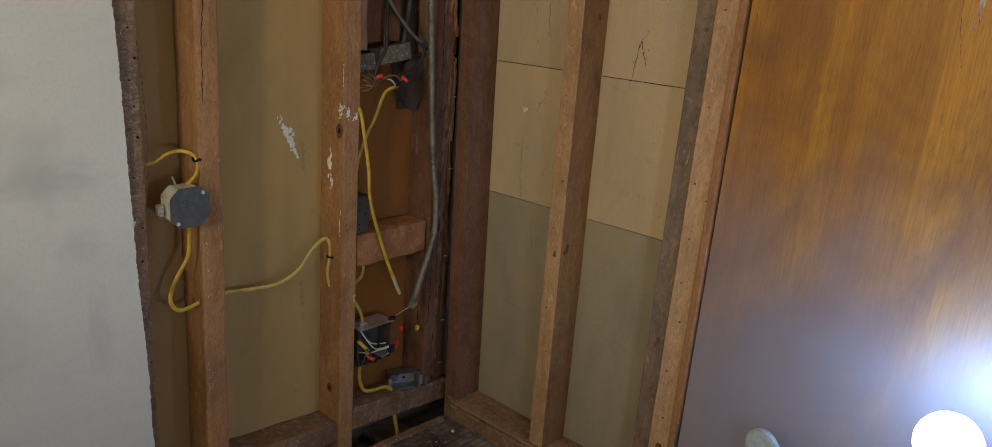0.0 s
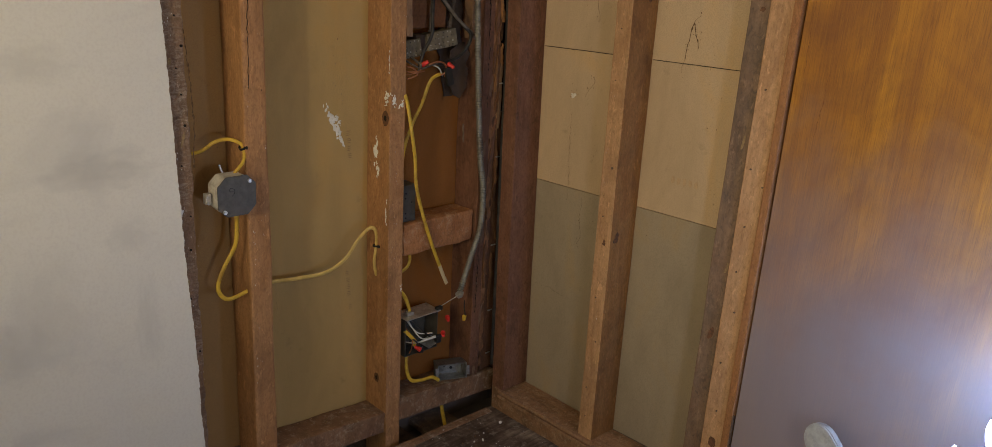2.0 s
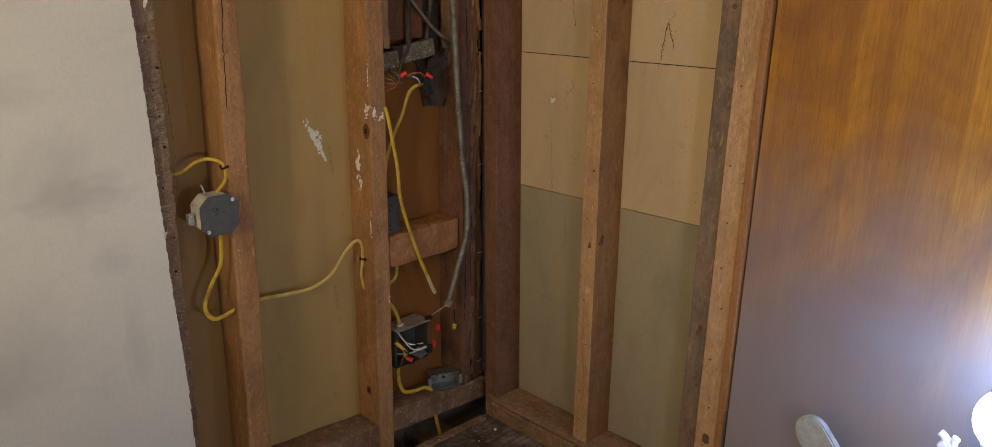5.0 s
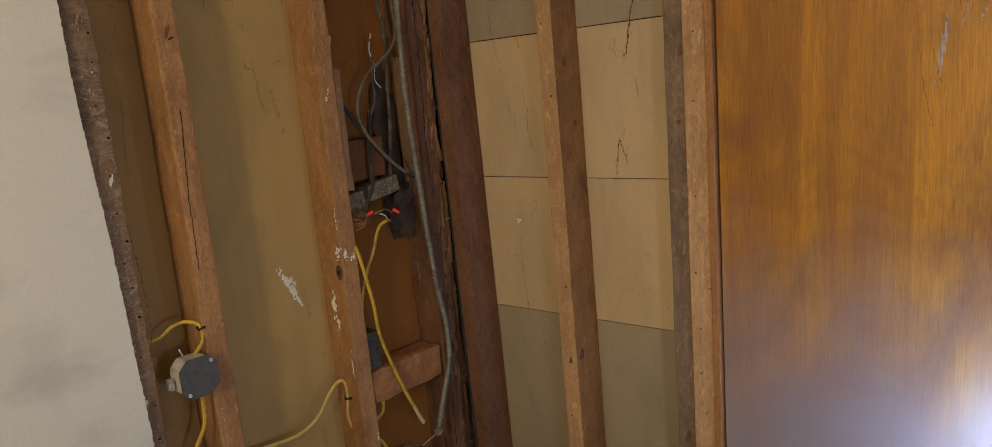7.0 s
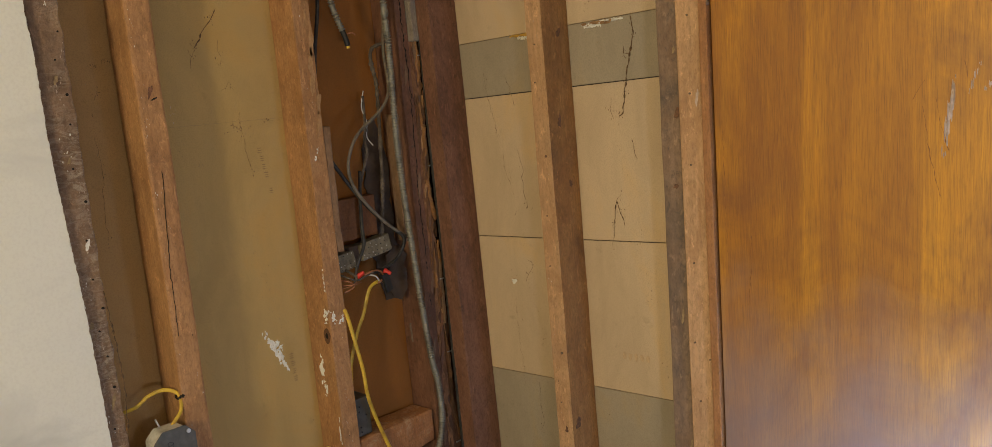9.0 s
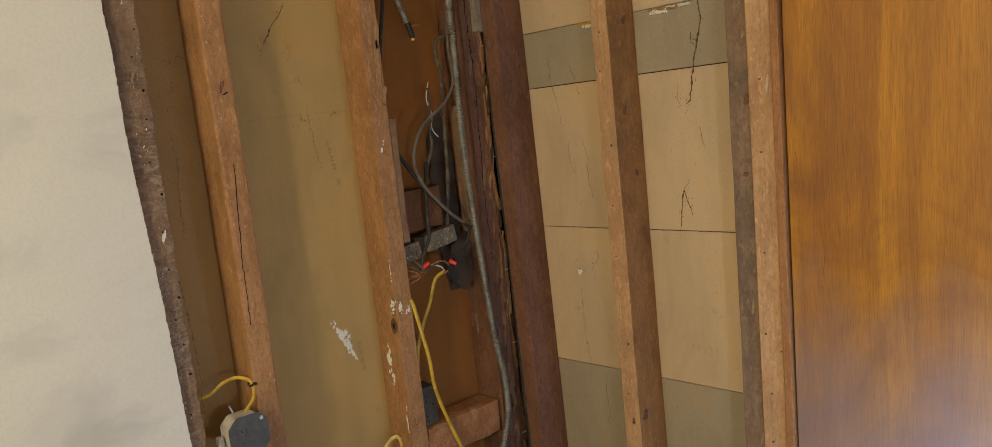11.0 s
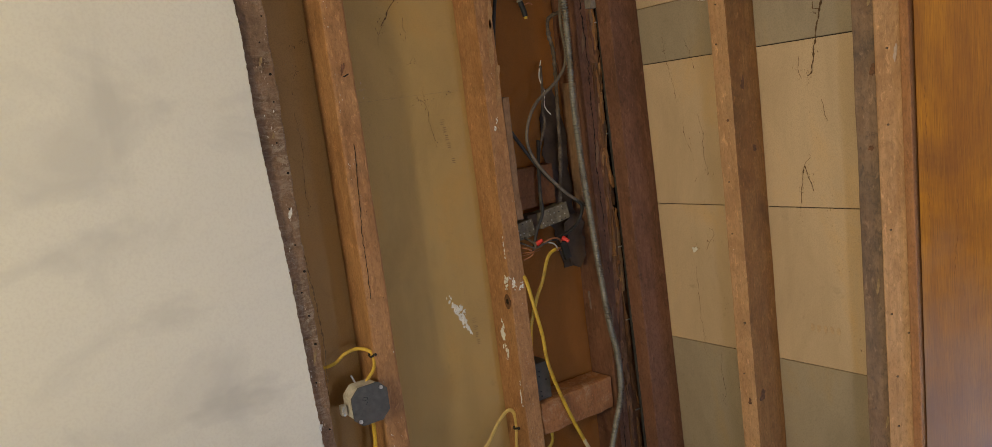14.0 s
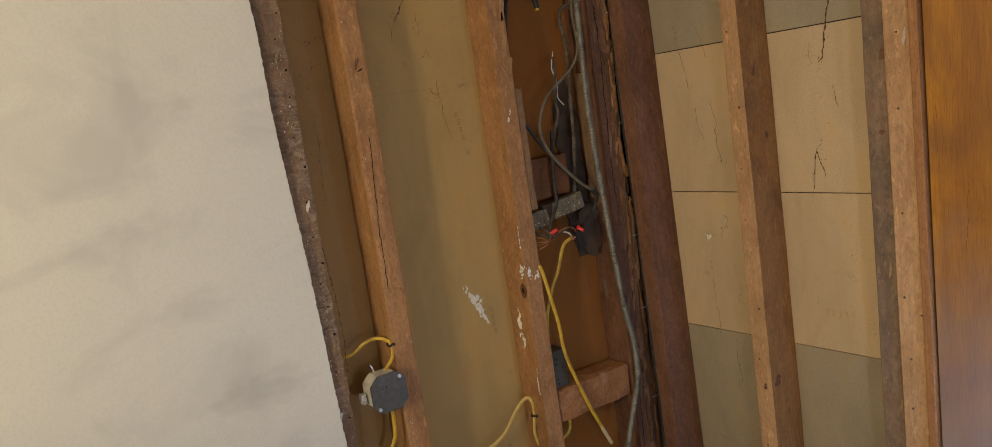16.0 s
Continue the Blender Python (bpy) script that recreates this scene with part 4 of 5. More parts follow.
for k in range(12):
    z = 0.95 + 0.75 * (k + rng.random()) / 12
    ob = part("wood_splinter", splinter(rng.uniform(0.05, 0.13), rng.uniform(0.005, 0.013), 0.007, k * 5.1), ORANGE_WOOD if k % 3 else SPLIT_DARK)
    put(ob, (0.002, rng.uniform(-0.012, 0.008), z), "small torn sliver of wood in the split corner", "wood splinter", "corner splinters")
    ob.rotation_euler = (radians(rng.uniform(-10, 10)), radians(rng.uniform(-3, 3)), 0)
pale = part("cleat", solid(0.03, 0.032, 0.55, 0.003, (1, 1, 20), 0.003, 20, 41.0), wood("grey_pale_wood", (0.30, 0.255, 0.20), (0.06, 0.045, 0.035), 0.6))
put(pale, (0.002, -0.004, 1.975), "pale grey weathered strip of wood in the corner", "wood strip")

# ---- by the door ----
for z in (0.335, 1.78):
    part("hinge", hinge_mesh(), NAIL_STEEL, door, "dull steel hinge knuckle").location = (-0.0035, -0.006, z - 0.05)

def glowing(name, strength):
    m = Nodes(name, 0.3)
    m.bsdf.inputs["Emission Color"].default_value = (0.36, 0.54, 1.0, 1)
    m.bsdf.inputs["Emission Strength"].default_value = strength
    return m.mat


lampstand = thing("work_light", (1.529, -0.195, FLOOR_Z), "bright LED work light with a white clamp before the door", "work light")
globe = bmesh.new()
bmesh.ops.create_uvsphere(globe, u_segments=40, v_segments=24, radius=0.0575)
part("diffuser", globe, glowing("led_diffuser", GLOBE), lampstand, "glowing bluish-white diffuser", True).location = (0, 0, 0.684)
part("socket", cylinder(0.028, 0.07, top=0.040), WHITE_PLASTIC, lampstand).location = (0, 0, 0.607)
part("pole", cylinder(0.013, 0.56), WHITE_PLASTIC, lampstand).location = (0, 0, 0.30)
part("foot", cylinder(0.11, 0.02, top=0.09, segments=32), WHITE_PLASTIC, lampstand).location = (0, 0, 0.010)
grip = part("clamp", solid(0.022, 0.014, 0.048, 0.006, (1, 1, 2)), WHITE_PLASTIC, lampstand, "white plastic spring clamp")
grip.matrix_local = Matrix.Translation((-0.080, -0.008, 0.596)) @ pose(0, 0, 0, 0, -55, 0)
for lobe in ([(-0.080, -0.008, 0.606), (-0.093, -0.008, 0.620), (-0.102, -0.008, 0.626)], [(-0.077, -0.008, 0.606), (-0.077, -0.008, 0.618), (-0.074, -0.008, 0.625)]):
    part("clamp_lobe", sweep(lobe, 0.0067, 10), WHITE_PLASTIC, lampstand)
part("clamp_arm", sweep([(-0.067, -0.006, 0.593), (-0.035, 0, 0.577), (0, 0, 0.572)], 0.009, 10), WHITE_PLASTIC, lampstand)


def paddle(length, width, thick):
    """A flat wooden handle with a rounded, worn top end."""
    bm = bmesh.new()
    r = width / 2
    outline = [(-r, -length)] + [(-r * math.cos(a), r * 1.15 * math.sin(a)) for a in (math.pi * k / 18 for k in range(19))] + [(r, -length)]
    face = bm.faces.new([bm.verts.new((a, 0, b)) for a, b in outline])
    grown = bmesh.ops.extrude_face_region(bm, geom=[face])
    bmesh.ops.translate(bm, vec=(0, thick, 0), verts=[v for v in grown["geom"] if isinstance(v, bmesh.types.BMVert)])
    bmesh.ops.bevel(bm, geom=[e for e in bm.edges if e.calc_face_angle(0) > 0.6], offset=0.003, segments=2, affect="EDGES")
    return bm


tool = part("tool_handle", paddle(0.82, 0.074, 0.020), HANDLE_WOOD)
put(tool, (1.165, -0.125, 0.440), "worn grey flat wooden tool handle leaning by the door", "tool handle")
tool.rotation_euler = (radians(-12), radians(-50), 0)

# ---- marks, nails and dirt on the wood and the boards ----
CHALK = plain("plaster_white", (0.74, 0.72, 0.66), 0.9, vary=0.15, scale=90, bump=0.5)
KNOT = plain("knot_wood", (0.13, 0.062, 0.03), 0.7, vary=0.5, scale=140, bump=0.5)
HOLE = plain("dark_hole", (0.012, 0.009, 0.007), 0.9)
NAIL = plain("rusty_nail", (0.17, 0.115, 0.075), 0.6, 0.5, vary=0.4, scale=200)
COBWEB = plain("dirt_trail", (0.13, 0.075, 0.036), 0.95, vary=0.5, scale=160, bump=0.8)
FAINT = plain("faint_dirt", (0.30, 0.21, 0.11), 0.95, vary=0.35, scale=120)
STAMP = plain("faded_stamp", (0.29, 0.19, 0.085), 0.9, vary=0.3, scale=200)
STAMP_RED = plain("faded_red_stamp", (0.50, 0.36, 0.215), 0.9, vary=0.2, scale=200)
PAPER_YELLOW = plain("torn_yellow_paper", (0.60, 0.36, 0.06), 0.9, vary=0.25, scale=60)
SCUFF = plain("pale_scuff", (0.46, 0.36, 0.29), 0.6, vary=0.25, scale=90)
SCRATCH = plain("dark_scratch", (0.19, 0.075, 0.02), 0.6, vary=0.3, scale=120)
NORMALS = {"x": Vector((1, 0, 0)), "y": Vector((0, -1, 0)), "s": Vector((0, -1, 0)), "z": Vector((0, 0, 1))}
studs = [o for o in bpy.data.objects if o.name.startswith("wall_stud")]


def stud_at(x, y):
    return min(studs, key=lambda o: (o.location.x - x) ** 2 + (o.location.y - y) ** 2)


def on(parent, ob, place):
    ob.location = Vector(place) - parent.location
    return ob


def smear(parent, name, face, place, w, h, material, seed, lean=0.0, jag=0.55, n=40, thick=0.0010):
    """An irregular flat patch on a face that looks along +x ("x"), -y ("y") or up ("z")."""
    bm = bmesh.new()
    verts = []
    for k in range(n):
        a = math.tau * k / n
        r = max(0.35, 1 + jag * 0.9 * noise.noise((seed, math.cos(a) * 1.4, math.sin(a) * 1.4)) + jag * 0.4 * noise.noise((seed + 9, math.cos(a) * 3, math.sin(a) * 3)))
        u, v = w / 2 * r * math.cos(a), h / 2 * r * math.sin(a)
        u, v = u + v * math.tan(radians(lean)), v
        verts.append(bm.verts.new({"x": (0, u, v), "y": (u, 0, v), "z": (u, v, 0)}[face]))
    base = bm.faces.new(verts)
    grown = bmesh.ops.extrude_face_region(bm, geom=[base])
    bmesh.ops.translate(bm, vec=NORMALS[face] * thick, verts=[v for v in grown["geom"] if isinstance(v, bmesh.types.BMVert)])
    return on(parent, part(name, bm, material, parent), place)


def dab(parent, face, place, w, h, seed, lean=0.0, bits=11, material=None, name="plaster_smear"):
    """A smear of plaster: a few ragged bits close together on one face, thickest in the middle."""
    rng = random.Random(int(seed * 100))
    bm = bmesh.new()
    for b in range(bits):
        t = rng.uniform(-0.5, 0.5)
        du, dv = w * (rng.uniform(-0.32, 0.32) + t * math.tan(radians(lean)) * h / w), h * t
        if w > h:
            du, dv = w * t, h * rng.uniform(-0.3, 0.3)
        big = 1.0 - 1.3 * abs(t)
        rw, rh = w * rng.uniform(0.10, 0.34) * big, h * rng.uniform(0.07, 0.22) * big
        if w > h:
            rw, rh = w * rng.uniform(0.08, 0.2) * big, h * rng.uniform(0.2, 0.5)
        n = 13
        ring = []
        for k in range(n):
            a = math.tau * k / n
            r = rng.uniform(0.55, 1.1)
            u, v = du + rw * r * math.cos(a), dv + rh * r * math.sin(a)
            ring.append({"x": (0, u, v), "y": (u, 0, v)}[face])
        low = [bm.verts.new(Vector(p) - NORMALS[face] * 0.0004) for p in ring]
        mid = bm.verts.new(sum((Vector(p) for p in ring), Vector()) / n + NORMALS[face] * (0.0012 + 0.0001 * b))
        for k in range(n):
            bm.faces.new((low[k], low[(k + 1) % n], mid))
    return on(parent, part(name, bm, material or CHALK, parent), place)


def grit(parent, name, face, place, w, h, seed, count, material, big=0.0012):
    """A loose scatter of tiny specks, densest in the middle."""
    rng = random.Random(int(seed * 100))
    bm = bmesh.new()
    for _ in range(max(2, count // 3)):
        u, v, size = rng.gauss(0, w / 3), rng.gauss(0, h / 3), big * rng.uniform(0.2, 1.0)
        ring = [(u + size * rng.uniform(0.6, 1.2) * math.cos(a), v + size * 2.2 * rng.uniform(0.4, 1.4) * math.sin(a)) for a in (math.tau * k / 6 for k in range(6))]
        low = [bm.verts.new({"x": (0, p, q), "y": (p, 0, q)}[face]) for p, q in ring]
        mid = bm.verts.new(Vector({"x": (0, u, v), "y": (u, 0, v)}[face]) + NORMALS[face] * (0.0006 + size * 0.3))
        for k in range(6):
            bm.faces.new((low[k], low[(k + 1) % 6], mid))
    return on(parent, part(name, bm, material, parent), place)


def trail(parent, name, face, points, radius, material, seed=0.0, rough=0.004):
    """A thin uneven line along a face."""
    at = Vector(points[0])
    pts = [Vector(p) - at for p in points]
    fine = []
    for a, b in zip(pts, pts[1:]):
        m = max(1, int((b - a).length / 0.012))
        for k in range(m):
            p = a.lerp(b, k / m)
            w = noise.noise_vector((p + Vector((seed, 0, 0))) * 70) * rough * 1.5
            w -= NORMALS[face] * w.dot(NORMALS[face])
            fine.append(p + w)
    fine.append(pts[-1])
    return on(parent, part(name, sweep(fine, radius, 6, 0.5, tuple(NORMALS[face]), 4, vary=0.0 if "joint" in name or "crack" in name else 0.75), material, parent), at)


def nail(parent, face, place, radius=0.0034, material=None):
    bm = cylinder(radius, 0.003, segments=10)
    ob = on(parent, part("nail", bm, material or NAIL, parent), place)
    ob.rotation_euler = (0, radians(90), 0) if face == "x" else (radians(90), 0, 0)
    return ob


def knot(parent, face, place, radius, seed):
    smear(parent, "knot", face, place, radius * 2, radius * 2.7, KNOT, seed, 0, 0.25, 24, 0.0012)
    smear(parent, "knot_hole", face, Vector(place) + NORMALS[face] * 0.0012, radius * 0.8, radius * 1.2, HOLE, seed + 3, 0, 0.3, 16, 0.0006)


torn, cracked, knotted, middle, grimy, nailed = (stud_at(x, y) for x, y in ((-0.05, -0.97), (-0.05, -0.775), (-0.05, -0.363), (0.45, 0.05), (0.80, 0.05), (0.85, 0.05)))
for k, z in enumerate((1.80, 1.736, 1.68, 1.61, 1.55, 1.46, 1.39, 1.31, 1.227, 1.163, 1.116, 1.059, 0.99, 0.90, 0.78, 0.70, 0.58, 0.44, 0.30)):
    nail(torn, "x", (0.0015, -0.952 + 0.008 * math.sin(k * 2.3), z), 0.0020 if k % 3 else 0.0030, HOLE)
for k in range(7):
    smear(torn, "paper_shred", "x", (0.001, -0.962 + 0.010 * math.sin(k * 3.7), 0.62 + 0.17 * k), 0.007, 0.016 + 0.006 * (k % 3), CHALK if k % 3 == 1 else FAINT, k * 2.1, 15, 0.7)
trail(torn, "loose_strip", "x", [(0.002, -0.938, 1.20), (0.004, -0.930, 1.08), (0.003, -0.926, 0.98), (0.001, -0.936, 0.86)], 0.0022, COBWEB, 3.0, 0.002)
trail(cracked, "crack", "x", [(0.0012, -0.774, 1.43), (0.0014, -0.780, 1.34), (0.0014, -0.788, 1.22), (0.0012, -0.792, 1.06)], 0.0009, HOLE, 2.0, 0.002)
smear(cracked, "knot", "x", (0.0006, -0.775, 1.606), 0.011, 0.022, STUD_RED, 4.4, 20, 0.9, 24, 0.0008)
smear(cracked, "knot_hole", "x", (0.0014, -0.768, 1.590), 0.010, 0.006, HOLE, 7.4, 60, 0.5, 16, 0.0005)
for k in range(12):
    z = 0.35 + 1.45 * ((k * 0.618) % 1)
    grit(cracked, "plaster_fleck", "x", (0.0006, -0.797 + 0.008 * ((k * 0.377) % 1), z), 0.006, 0.08, k * 1.3 + 1, 12, SCUFF if k % 2 else CHALK, 0.0012)
# plaster and the knot on the second stud
knot(knotted, "y", (-0.018, -0.3892, 0.949), 0.014, 7.7)
knot(knotted, "y", (-0.048, -0.3892, 0.165), 0.011, 8.8)
dab(knotted, "y", (-0.013, -0.3898, 1.003), 0.026, 0.042, 1.2, 12, 17)
dab(knotted, "x", (0.0005, -0.377, 1.000), 0.022, 0.040, 2.7, -20, 17)
dab(knotted, "x", (0.0005, -0.352, 0.985), 0.020, 0.026, 5.1, 10, 17)
dab(knotted, "y", (-0.060, -0.3898, 0.850), 0.024, 0.085, 3.6, 8, 17)
dab(knotted, "y", (-0.052, -0.3898, 0.800), 0.016, 0.045, 6.2, 5, 17)
dab(knotted, "y", (-0.010, -0.3898, 0.690), 0.008, 0.075, 4.4, 0)
dab(knotted, "y", (-0.004, -0.3898, 1.100), 0.005, 0.060, 9.4, 0)
dab(knotted, "x", (0.0005, -0.366, 1.425), 0.014, 0.034, 8.3, 25)
dab(knotted, "x", (0.0005, -0.342, 0.455), 0.012, 0.022, 2.2, 0)
for k in range(7):
    smear(knotted, "torn_grain", "x", (0.0005, -0.350 + 0.006 * math.sin(k * 2.0), 1.50 + 0.052 * k), 0.014, 0.060, PALE_WOOD, k * 1.9, 6, 0.6)
for k in range(8):
    z = 0.12 + 0.9 * ((k * 0.618) % 1)
    grit(knotted, "plaster_fleck", "x", (0.0004, -0.380 + 0.030 * ((k * 0.41) % 1), z), 0.012, 0.06, k * 2.9 + 1, 10, SCUFF, 0.0012)
for k in range(16):
    grit(torn, "plaster_fleck", "x", (0.002, -0.958 + 0.012 * math.sin(k * 1.9), 0.30 + 0.10 * k), 0.020, 0.07, k * 3.3 + 1, 27, SCUFF if k % 3 else CHALK, 0.0015)
# studs of the north wall
for z, y, r in ((0.665, 0.022, 0.013), (1.456, 0.040, 0.010), (1.671, 0.060, 0.008), (1.293, 0.066, 0.008)):
    smear(middle, "knot", "x", (0.4675, y, z), r * 1.5, r * 2.3, KNOT, z * 5, 10, 0.9, 30, 0.0008)
smear(middle, "knot", "y", (0.446, -0.0005, 0.652), 0.010, 0.018, KNOT, 3.3, 0, 0.9, 24, 0.0006)
for k, z in enumerate((1.646, 1.554, 1.371, 1.22, 1.09, 0.862, 0.726, 0.49, 0.36, 0.21, 0.12)):
    nail(middle, "y", (0.440 + 0.010 * math.sin(k * 4.1), -0.0005, z), 0.0034 if k in (2, 5) else 0.0020, KNOT if k == 2 else NAIL)
for x, z in ((0.846, 1.663), (0.842, 1.348), (0.839, 1.131), (0.834, 0.949), (0.842, 0.813), (0.870, 0.915), (0.840, 0.70), (0.852, 0.60), (0.838, 0.46), (0.848, 0.33), (0.842, 0.22), (0.845, 1.50)):
    nail(nailed, "y", (x, -0.0068, z), 0.0023)
for k, (x, z) in enumerate(((0.807, 1.595), (0.810, 1.459), (0.803, 1.002), (0.80, 1.30), (0.812, 0.70), (0.795, 0.52))):
    smear(grimy, "stain", "y", (x, -0.0008, z), 0.006 + 0.008 * (k % 2), 0.014 + 0.012 * (k % 3), KNOT if k % 2 else FAINT, k * 3.1, 10, 0.6, 18, 0.0006)
smear(nailed, "stain", "y", (0.850, -0.0068, 0.24), 0.020, 0.030, KNOT, 6.1, 0, 0.6, 24, 0.0006)
smear(nailed, "plaster_smear", "y", (0.862, -0.0068, 1.49), 0.008, 0.030, SCUFF, 6.9, 10, 0.7, 24, 0.0006)

# ---- dirt trails, cracks and tears on the boards ----
YB, XB = DEPTH - 0.0002, -DEPTH - 0.0002
for pts, r in (
    ([(0.655, YB, 1.69), (0.660, YB, 1.65), (0.645, YB, 1.593), (0.626, YB, 1.52), (0.616, YB, 1.462), (0.604, YB, 1.455)], 0.0036),
    ([(0.645, YB, 1.60), (0.632, YB, 1.605), (0.630, YB, 1.62)], 0.0026),
    ([(0.565, YB, 1.155), (0.568, YB, 1.19), (0.579, YB, 1.242), (0.592, YB, 1.215), (0.600, YB, 1.185)], 0.0022),
    ([(0.579, YB, 1.242), (0.598, YB, 1.265)], 0.0014),
    ([(0.565, YB, 1.155), (0.560, YB, 1.120)], 0.0010),
    ([(0.636, YB, 1.40), (0.642, YB, 1.367), (0.650, YB, 1.35)], 0.0018),
    ([(0.585, YB, 1.50), (0.580, YB, 1.47), (0.588, YB, 1.45)], 0.0016),
    ([(0.155, YB, 1.60), (0.16, YB, 1.55), (0.180, YB, 1.47), (0.19, YB, 1.43)], 0.0010),
    ([(0.236, YB, 1.58), (0.250, YB, 1.55), (0.262, YB, 1.50)], 0.0012),
    ([(0.205, YB, 1.37), (0.210, YB, 1.32), (0.225, YB, 1.28)], 0.0012),
    ([(0.260, YB, 1.38), (0.272, YB, 1.33), (0.268, YB, 1.28), (0.280, YB, 1.22)], 0.0014),
    ([(0.250, YB, 1.010), (0.262, YB, 1.030), (0.282, YB, 1.055), (0.276, YB, 1.072)], 0.0018),
    ([(0.195, YB, 1.000), (0.205, YB, 1.015), (0.225, YB, 1.012)], 0.0012),
    ([(0.205, YB, 0.96), (0.210, YB, 0.90), (0.206, YB, 0.82), (0.214, YB, 0.76), (0.212, YB, 0.70)], 0.0009),
    ([(0.272, YB, 0.72), (0.268, YB, 0.66), (0.276, YB, 0.60), (0.262, YB, 0.575)], 0.0011),
    ([(0.105, YB, 0.400), (0.17, YB, 0.405), (0.23, YB, 0.398)], 0.0008),
):
    trail(north_back, "dirt_trail", "y", pts, r * (0.75 if r > 0.002 else 0.5), COBWEB, pts[0][0] * 31)
    for k, p in enumerate(pts[1::2]):
        grit(north_back, "dirt_clump", "y", p, 0.016, 0.030, pts[0][0] * 31 + k, 14 if r < 0.002 else 30, COBWEB)
for k in range(30):
    bay = (0.10, 0.34) if k % 2 else (0.50, 0.74)
    x = bay[0] + (bay[1] - bay[0]) * ((k * 0.618) % 1)
    z = 0.50 + 1.25 * ((k * 0.381 + 0.13) % 1)
    grit(north_back, "dirt_speck", "y", (x, YB, z), 0.020 + 0.010 * (k % 3), 0.030 + 0.02 * (k % 4), 3.1 + k, 10 + 4 * (k % 4), FAINT if k % 3 else COBWEB)
smear(north_back, "white_speck", "y", (0.207, YB, 1.008), 0.020, 0.012, CHALK, 4.4, 20, 0.9, 20)
for x, dz, w, h, seed, mat in ((0.300, 0.000, 0.07, 0.007, 5.2, PAPER_YELLOW), (0.360, 0.001, 0.08, 0.008, 6.1, PAPER_YELLOW), (0.395, 0.000, 0.05, 0.009, 7.4, PAPER_YELLOW), (0.330, -0.008, 0.07, 0.011, 7.2, CHALK), (0.385, -0.010, 0.06, 0.014, 3.2, CHALK),
                               (0.555, -0.004, 0.09, 0.010, 9.6, PALE_WOOD), (0.540, -0.007, 0.06, 0.010, 1.6, CHALK), (0.600, -0.002, 0.07, 0.006, 2.6, CHALK)):
    dab(north_back, "y", (x, YB, 1.684 + dz + (x - 0.425) * math.tan(SLOPE)), w, h, seed, 0, 26, mat, "torn_paper")
for k in range(5):
    smear(north_back, "stamp_bar", "y", (0.572 + 0.018 * k, YB, 0.845), 0.011, 0.019, STAMP_RED, k * 2.2, 0, 0.5, 16, 0.0004)
for z0 in (0.742, 1.1405, 1.535, 1.688):
    trail(north_back, "board_joint", "y", [(x, YB, z0 + (x - 0.425) * math.tan(SLOPE)) for x in (0.09, 0.25, 0.416)], 0.0006, HOLE if z0 > 1 and z0 < 1.6 else FAINT, z0, 0.0008)
    trail(north_back, "board_joint", "y", [(x, YB, z0 + (x - 0.425) * math.tan(SLOPE)) for x in (0.468, 0.62, 0.78)], 0.0006, HOLE if z0 > 1 and z0 < 1.6 else FAINT, z0 + 1, 0.0008)

for pts, r in (
    ([(XB, -0.540, 1.795), (XB, -0.556, 1.770), (XB, -0.582, 1.738), (XB, -0.606, 1.704)], 0.0026),
    ([(XB, -0.606, 1.704), (XB, -0.616, 1.684), (XB, -0.622, 1.658)], 0.0016),
    ([(XB, -0.512, 1.545), (XB, -0.512, 1.51), (XB, -0.506, 1.47), (XB, -0.498, 1.40)], 0.0014),
    ([(XB, -0.540, 1.515), (XB, -0.528, 1.510), (XB, -0.512, 1.500)], 0.0018),
    ([(XB, -0.545, 1.72), (XB, -0.540, 1.68), (XB, -0.545, 1.66)], 0.0014),
    ([(XB, -0.55, 1.60), (XB, -0.53, 1.62), (XB, -0.515, 1.60)], 0.0012),
    ([(XB, -0.865, 1.52), (XB, -0.862, 1.44), (XB, -0.868, 1.36), (XB, -0.872, 1.29)], 0.0013),
    ([(XB, -0.856, 1.60), (XB, -0.845, 1.61), (XB, -0.838, 1.615)], 0.0016),
):
    trail(west_back, "dirt_trail", "x", pts, r * (0.75 if r > 0.002 else 0.5), COBWEB, pts[0][1] * 17)
    for k, p in enumerate(pts[1::2]):
        grit(west_back, "dirt_clump", "x", p, 0.018, 0.032, abs(pts[0][1]) * 17 + k, 16 if r < 0.002 else 34, COBWEB)
for y, z, w, h, mat in ((-0.684, 1.559, 0.008, 0.014, SCUFF), (-0.681, 1.473, 0.012, 0.018, FAINT), (-0.847, 1.673, 0.006, 0.006, COBWEB), (-0.819, 1.680, 0.006, 0.005, COBWEB), (-0.528, 1.502, 0.022, 0.016, COBWEB), (-0.429, 1.519, 0.012, 0.003, COBWEB),
                        (-0.509, 0.954, 0.015, 0.046, CHALK), (-0.486, 0.938, 0.018, 0.024, CHALK), (-0.488, 0.911, 0.020, 0.050, CHALK), (-0.474, 0.885, 0.008, 0.040, CHALK),
                        (-0.505, 1.498, 0.022, 0.012, FAINT), (-0.63, 1.43, 0.012, 0.010, FAINT)):
    if mat is CHALK:
        dab(west_back, "x", (XB + 0.0004, y, z), w * 1.5, h * 1.3, abs(y) * 23 + z * 7, -28, 18)
    else:
        grit(west_back, "dirt_stain", "x", (XB, y, z), w * 2.4, h * 2.4, abs(y) * 23 + z * 7, 40, mat)
